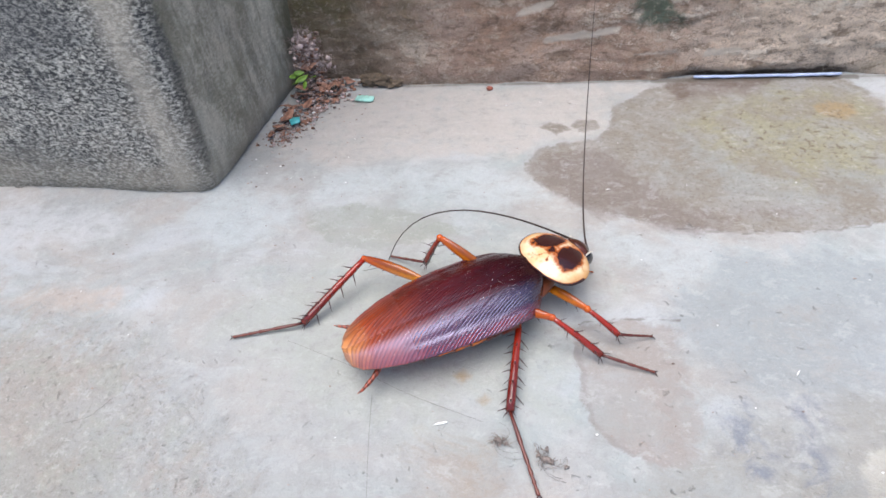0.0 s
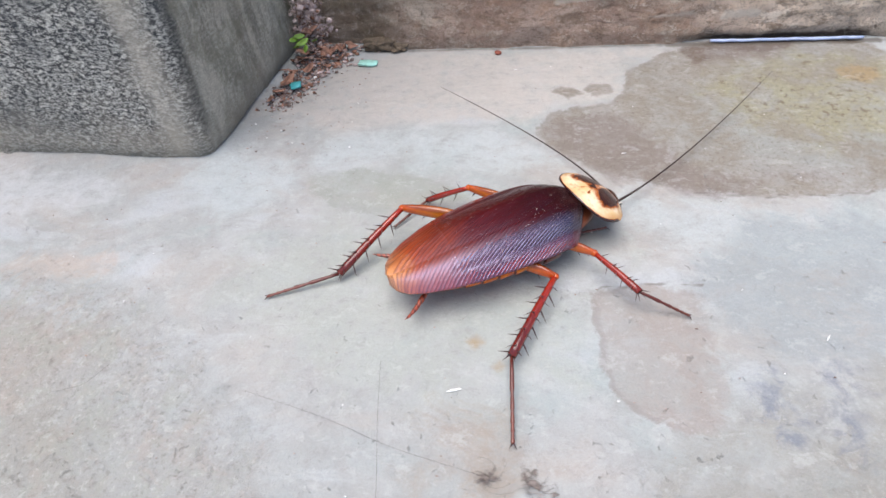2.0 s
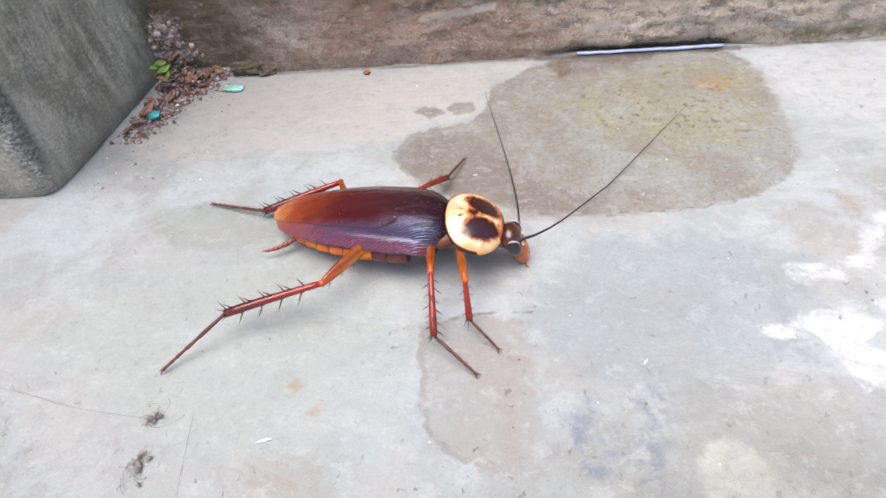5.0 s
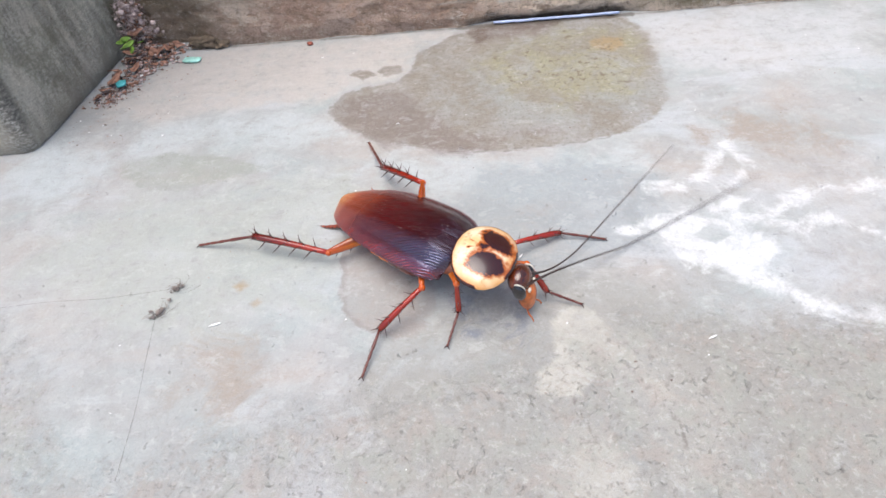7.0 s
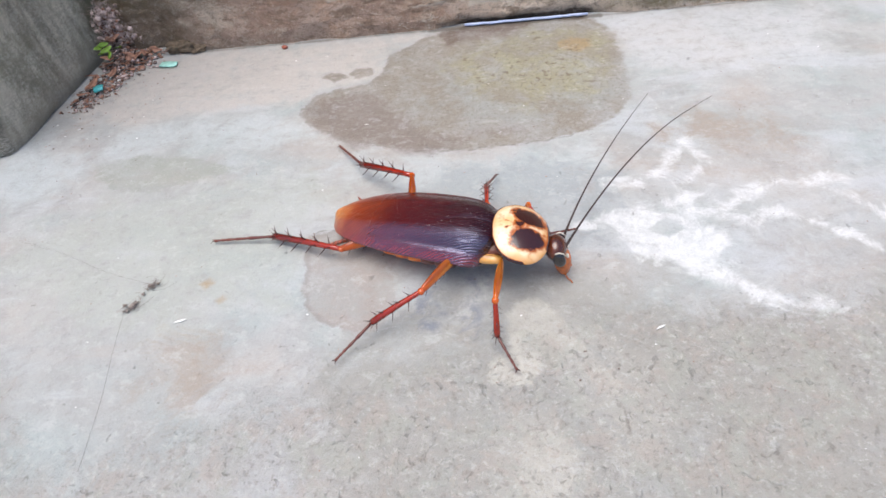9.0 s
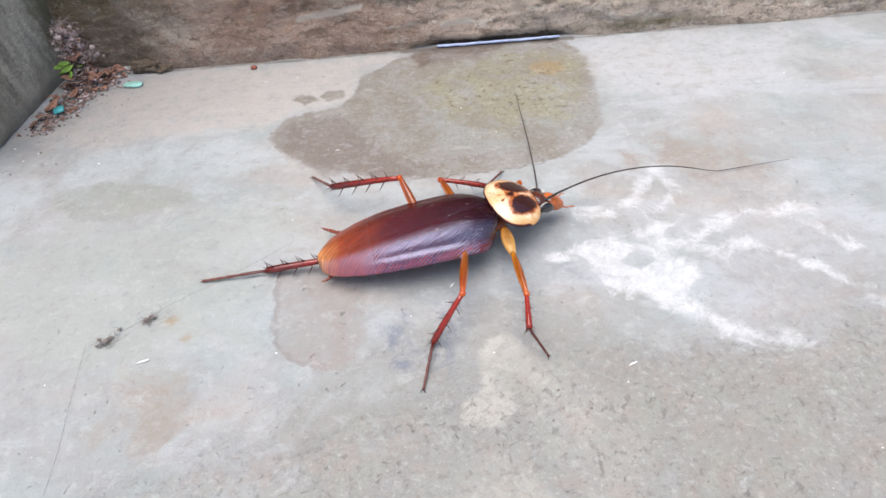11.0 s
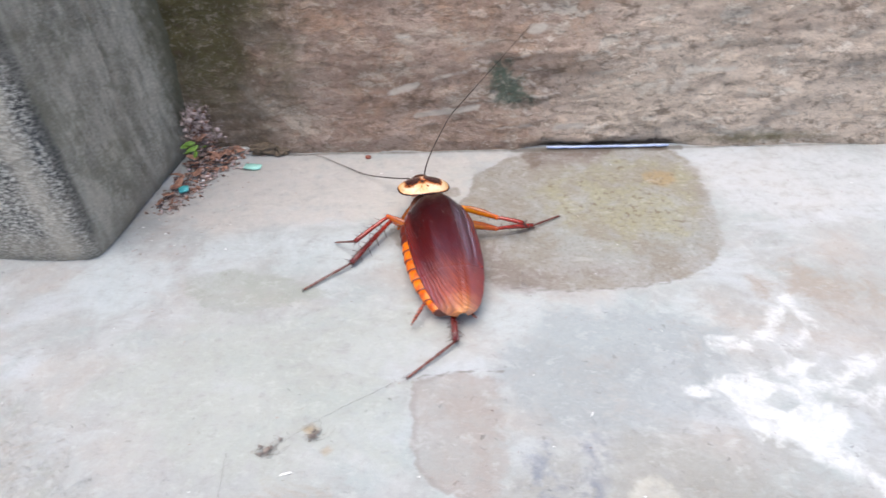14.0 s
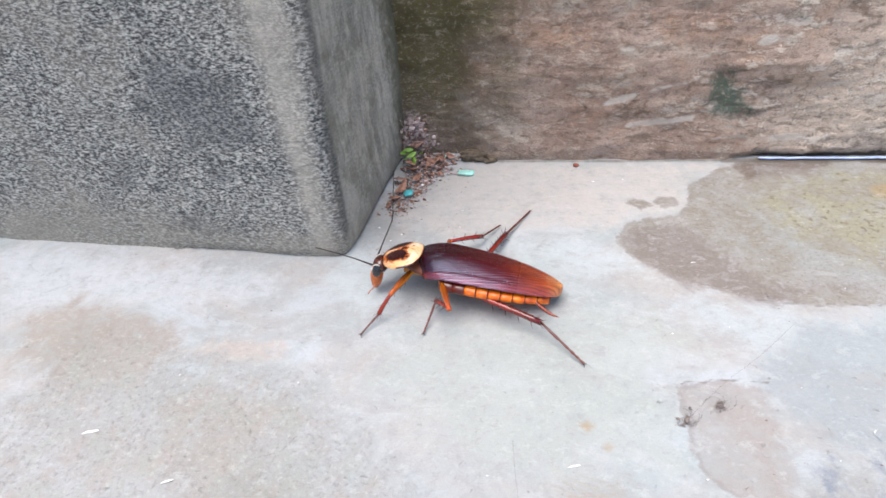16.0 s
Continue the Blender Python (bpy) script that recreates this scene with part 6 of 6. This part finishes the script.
def glide(rows, t, ease=False):
    """The values at t: smooth between rows with no overshoot; ease: at rest in every row, as a foot is."""
    a = np.asarray(rows, float)
    i = int(np.clip(np.searchsorted(a[:, 0], t, "right") - 1, 0, len(a) - 2))
    h = a[i + 1, 0] - a[i, 0]
    u = min(max((t - a[i, 0]) / h, 0), 1)
    if ease:
        k = u * u * (3 - 2 * u)
        return a[i, 1:] + (a[i + 1, 1:] - a[i, 1:]) * k, k, np.linalg.norm(a[i + 1, 1:] - a[i, 1:])

    def slope(j):
        if j == 0 or j == len(a) - 1:
            return np.zeros(a.shape[1] - 1)
        d0, d1 = (a[j, 1:] - a[j - 1, 1:]) / (a[j, 0] - a[j - 1, 0]), (a[j + 1, 1:] - a[j, 1:]) / (a[j + 1, 0] - a[j, 0])
        return np.where(d0 * d1 > 0, 2 * d0 * d1 / (d0 + d1 + 1e-12), 0)

    m0, m1 = slope(i) * h, slope(i + 1) * h
    return (2 * u**3 - 3 * u * u + 1) * a[i, 1:] + (u**3 - 2 * u * u + u) * m0 + (3 * u * u - 2 * u**3) * a[i + 1, 1:] + (u**3 - u * u) * m1


def pace(t):
    """The insect dashes and rests: its own time, which runs in bursts."""
    return float(np.interp(t, (1.5, 1.7, 1.8, 1.9, 2.0, 2.2, 2.3, 2.4, 2.5, 5.5, 5.6, 5.7, 5.8, 6.0), (1.5, 1.54, 1.80, 1.96, 2.0, 2.1, 2.25, 2.42, 2.5, 5.5, 5.54, 5.75, 5.93, 6.0))) if 1.5 < t < 6.0 else t


def body_pose(t):
    x, y, z, yaw, pitch, roll = glide(BODY, t)
    return Matrix.Translation((x * MM, y * MM, z * MM)) @ pose(0, 0, 0, roll, -pitch, yaw)


def neck_pose(t):
    pitch, yaw = glide(NECK, t)
    return Matrix.Translation((10 * MM, 0, 0)) @ pose(0, 0, 0, 0, -pitch, yaw)


def head_pose(ahead, up, nod):
    """The head slides and swings its face forward about its own middle."""
    return pose((8.7 + ahead) * MM, 0, (-1.75 + up) * MM, 0, -nod, 0) @ pose(-8.7 * MM, 0, 1.75 * MM)


def leg_poses(key, t):
    """World poses of femur, tibia, tarsus and coxa; the foot stays where it is set down."""
    s, k = (1 if key[0] == "L" else -1), key[1]
    (foot, u, far), (ankle, _, _), (knee, _, _) = (glide(rows[key], t, True) for rows in (FEET, ANKLES, KNEES))
    lift = min(2.2, 0.16 * far) * math.sin(math.pi * u) if far > 2.5 else 0.0
    foot, ankle, knee = Vector(foot) + Vector((0, 0, lift)), Vector(ankle) + Vector((0, 0, lift)), Vector(knee)
    m = body_pose(t)
    hip = (m @ (Vector((HIP[k][0], s * HIP[k][1], HIP[k][2])) * MM)) / MM
    if (foot - hip).length > TARSUS[k] + TIBIA[k] + FEMUR[k] + COXA:
        foot = hip + (foot - hip).normalized() * (TARSUS[k] + TIBIA[k] + FEMUR[k] + COXA)
        foot.z = max(foot.z, 0.35)
    ankle = foot + (ankle - foot).normalized() * TARSUS[k]
    knee = ankle + (knee - ankle).normalized() * TIBIA[k]
    # the femur's root slides along the body's middle line, under the back
    local = (m.inverted() @ (knee * MM)) / MM
    reach = FEMUR[k] ** 2 - local.y**2 - (local.z + 4.4) ** 2
    if reach > 0:
        x = min((local.x - math.sqrt(reach), local.x + math.sqrt(reach)), key=lambda v: abs(v - HIP[k][0]))
        root = (m @ (Vector((min(max(x, -9), 13), 0, -4.4)) * MM)) / MM
        root = knee + (root - knee).normalized() * FEMUR[k]
    else:
        root = knee + (hip - knee).normalized() * FEMUR[k]
    inner = hip if (root - hip).length > 2.5 and reach <= 0 else root + (m.to_3x3() @ Vector((-1 if HIP[k][0] > 3 else 1, 0, -0.04))) * 5
    return along(root, knee), along(knee, ankle), along(ankle, foot), along(root, inner)


def feeler_poses(key, t):
    """World poses of a feeler's pieces, laid one after another along a bend."""
    s = 1 if key == "L" else -1
    base = np.array(body_pose(t) @ neck_pose(t) @ head_pose(*glide(HEAD_ROWS, t)) @ (Vector((9.9, s * 1.1, -1.5)) * MM)) / MM
    mid, end = glide(FEELER_MIDDLES[key], t), glide(FEELER_ENDS[key], t)
    c = 2 * mid - (base + end) / 2
    u = np.linspace(0, 1, 60)[:, None]
    line = (1 - u) ** 2 * base + 2 * u * (1 - u) * c + u * u * end
    tail = (end - c) / np.linalg.norm(end - c)
    line = np.concatenate([line, end + tail * np.linspace(0.5, 50, 100)[:, None]])
    line[:, 2] = np.maximum(line[:, 2], 0.5)
    line[:, 1] = np.minimum(line[:, 1], 104.6 + np.maximum(line[:, 2], 0) * 0.18)
    length = np.concatenate([[0], np.cumsum(np.linalg.norm(np.diff(line, axis=0), axis=1))])
    n = FEELER[key] / FEELER_PIECES
    knots = [np.array([np.interp(n * i, length, line[:, j]) for j in range(3)]) for i in range(FEELER_PIECES + 1)]
    out, at = [], knots[0]
    for i in range(FEELER_PIECES):
        d = knots[i + 1] - at
        nxt = at + d / np.linalg.norm(d) * n
        out.append(along(at, nxt))
        at = nxt
    return out


FEET = {"LF": FOOT_LF, "LM": FOOT_LM, "LH": FOOT_LH, "RF": FOOT_RF, "RM": FOOT_RM, "RH": FOOT_RH}
ANKLES = {"LF": ANKLE_LF, "LM": ANKLE_LM, "LH": ANKLE_LH, "RF": ANKLE_RF, "RM": ANKLE_RM, "RH": ANKLE_RH}
KNEES = {"LF": KNEE_LF, "LM": KNEE_LM, "LH": KNEE_LH, "RF": KNEE_RF, "RM": KNEE_RM, "RH": KNEE_RH}
FEELER_MIDDLES, FEELER_ENDS = {"L": FEELER_MIDDLE_L, "R": FEELER_MIDDLE_R}, {"L": FEELER_END_L, "R": FEELER_END_R}


def motions():
    times = [i / 10 for i in range(161)]
    own = {t: pace(t) for t in times}
    bodies = {t: body_pose(own[t]) for t in times}
    inverse = {t: bodies[t].inverted() for t in times}
    walk(ROACH, [(t, bodies[t]) for t in times])
    for wing, bare in zip(WINGS, (1, 0)):
        # the wing covers slide aside and bare the abdomen's edge
        hinge = Matrix.Translation((10 * MM, 0, 0))
        walk(wing, [(t, Matrix.Translation((0, y * MM, 0)) @ hinge @ pose(0, 0, 0, 0, 0, turn) @ hinge.inverted()) for t, y, turn in ((0, 0, 0), (1.8, 0, 0), (2.5, 0.4 * bare, -2.5 * bare), (3.2, 0.4 * bare, -2.5 * bare), (5.5, 0.3 * bare, -2.0 * bare), (6.2, 0, 0), (8.5, 0, 0), (11, -0.9, 3), (12.5, -1.6, 4.2), (14.5, -1.2, 3.5), (16, -0.7, 2.5))])
    walk(SHIELD, [(t, neck_pose(own[t])) for t in times])
    for ob in HEAD:
        walk(ob, [(row[0], head_pose(*row[1:])) for row in HEAD_ROWS])
    for key, (femur, tibia, tarsus, coxa) in LEGS.items():
        rows = {t: leg_poses(key, own[t]) for t in times}
        for i, ob in enumerate((femur, tibia, tarsus, coxa)):
            walk(ob, [(t, inverse[t] @ rows[t][i]) for t in times])
    for key, row in FEELERS.items():
        poses = {t: feeler_poses(key, own[t]) for t in times}
        back = {t: poses[t][0].inverted() for t in times}
        walk(row[0], [(t, inverse[t] @ poses[t][0]) for t in times])
        for i in range(1, FEELER_PIECES):
            walk(row[i], [(t, back[t] @ poses[t][i]) for t in times])
    for ob, rows in ((DUST_A, DUST_A_ROWS), (DUST_B, DUST_B_ROWS), (DRAGGED_HAIR, HAIR_ROWS)):
        walk(ob, [(t, pose(x * MM, y * MM, 0, 0, 0, turn)) for t, x, y, turn in rows])


motions()
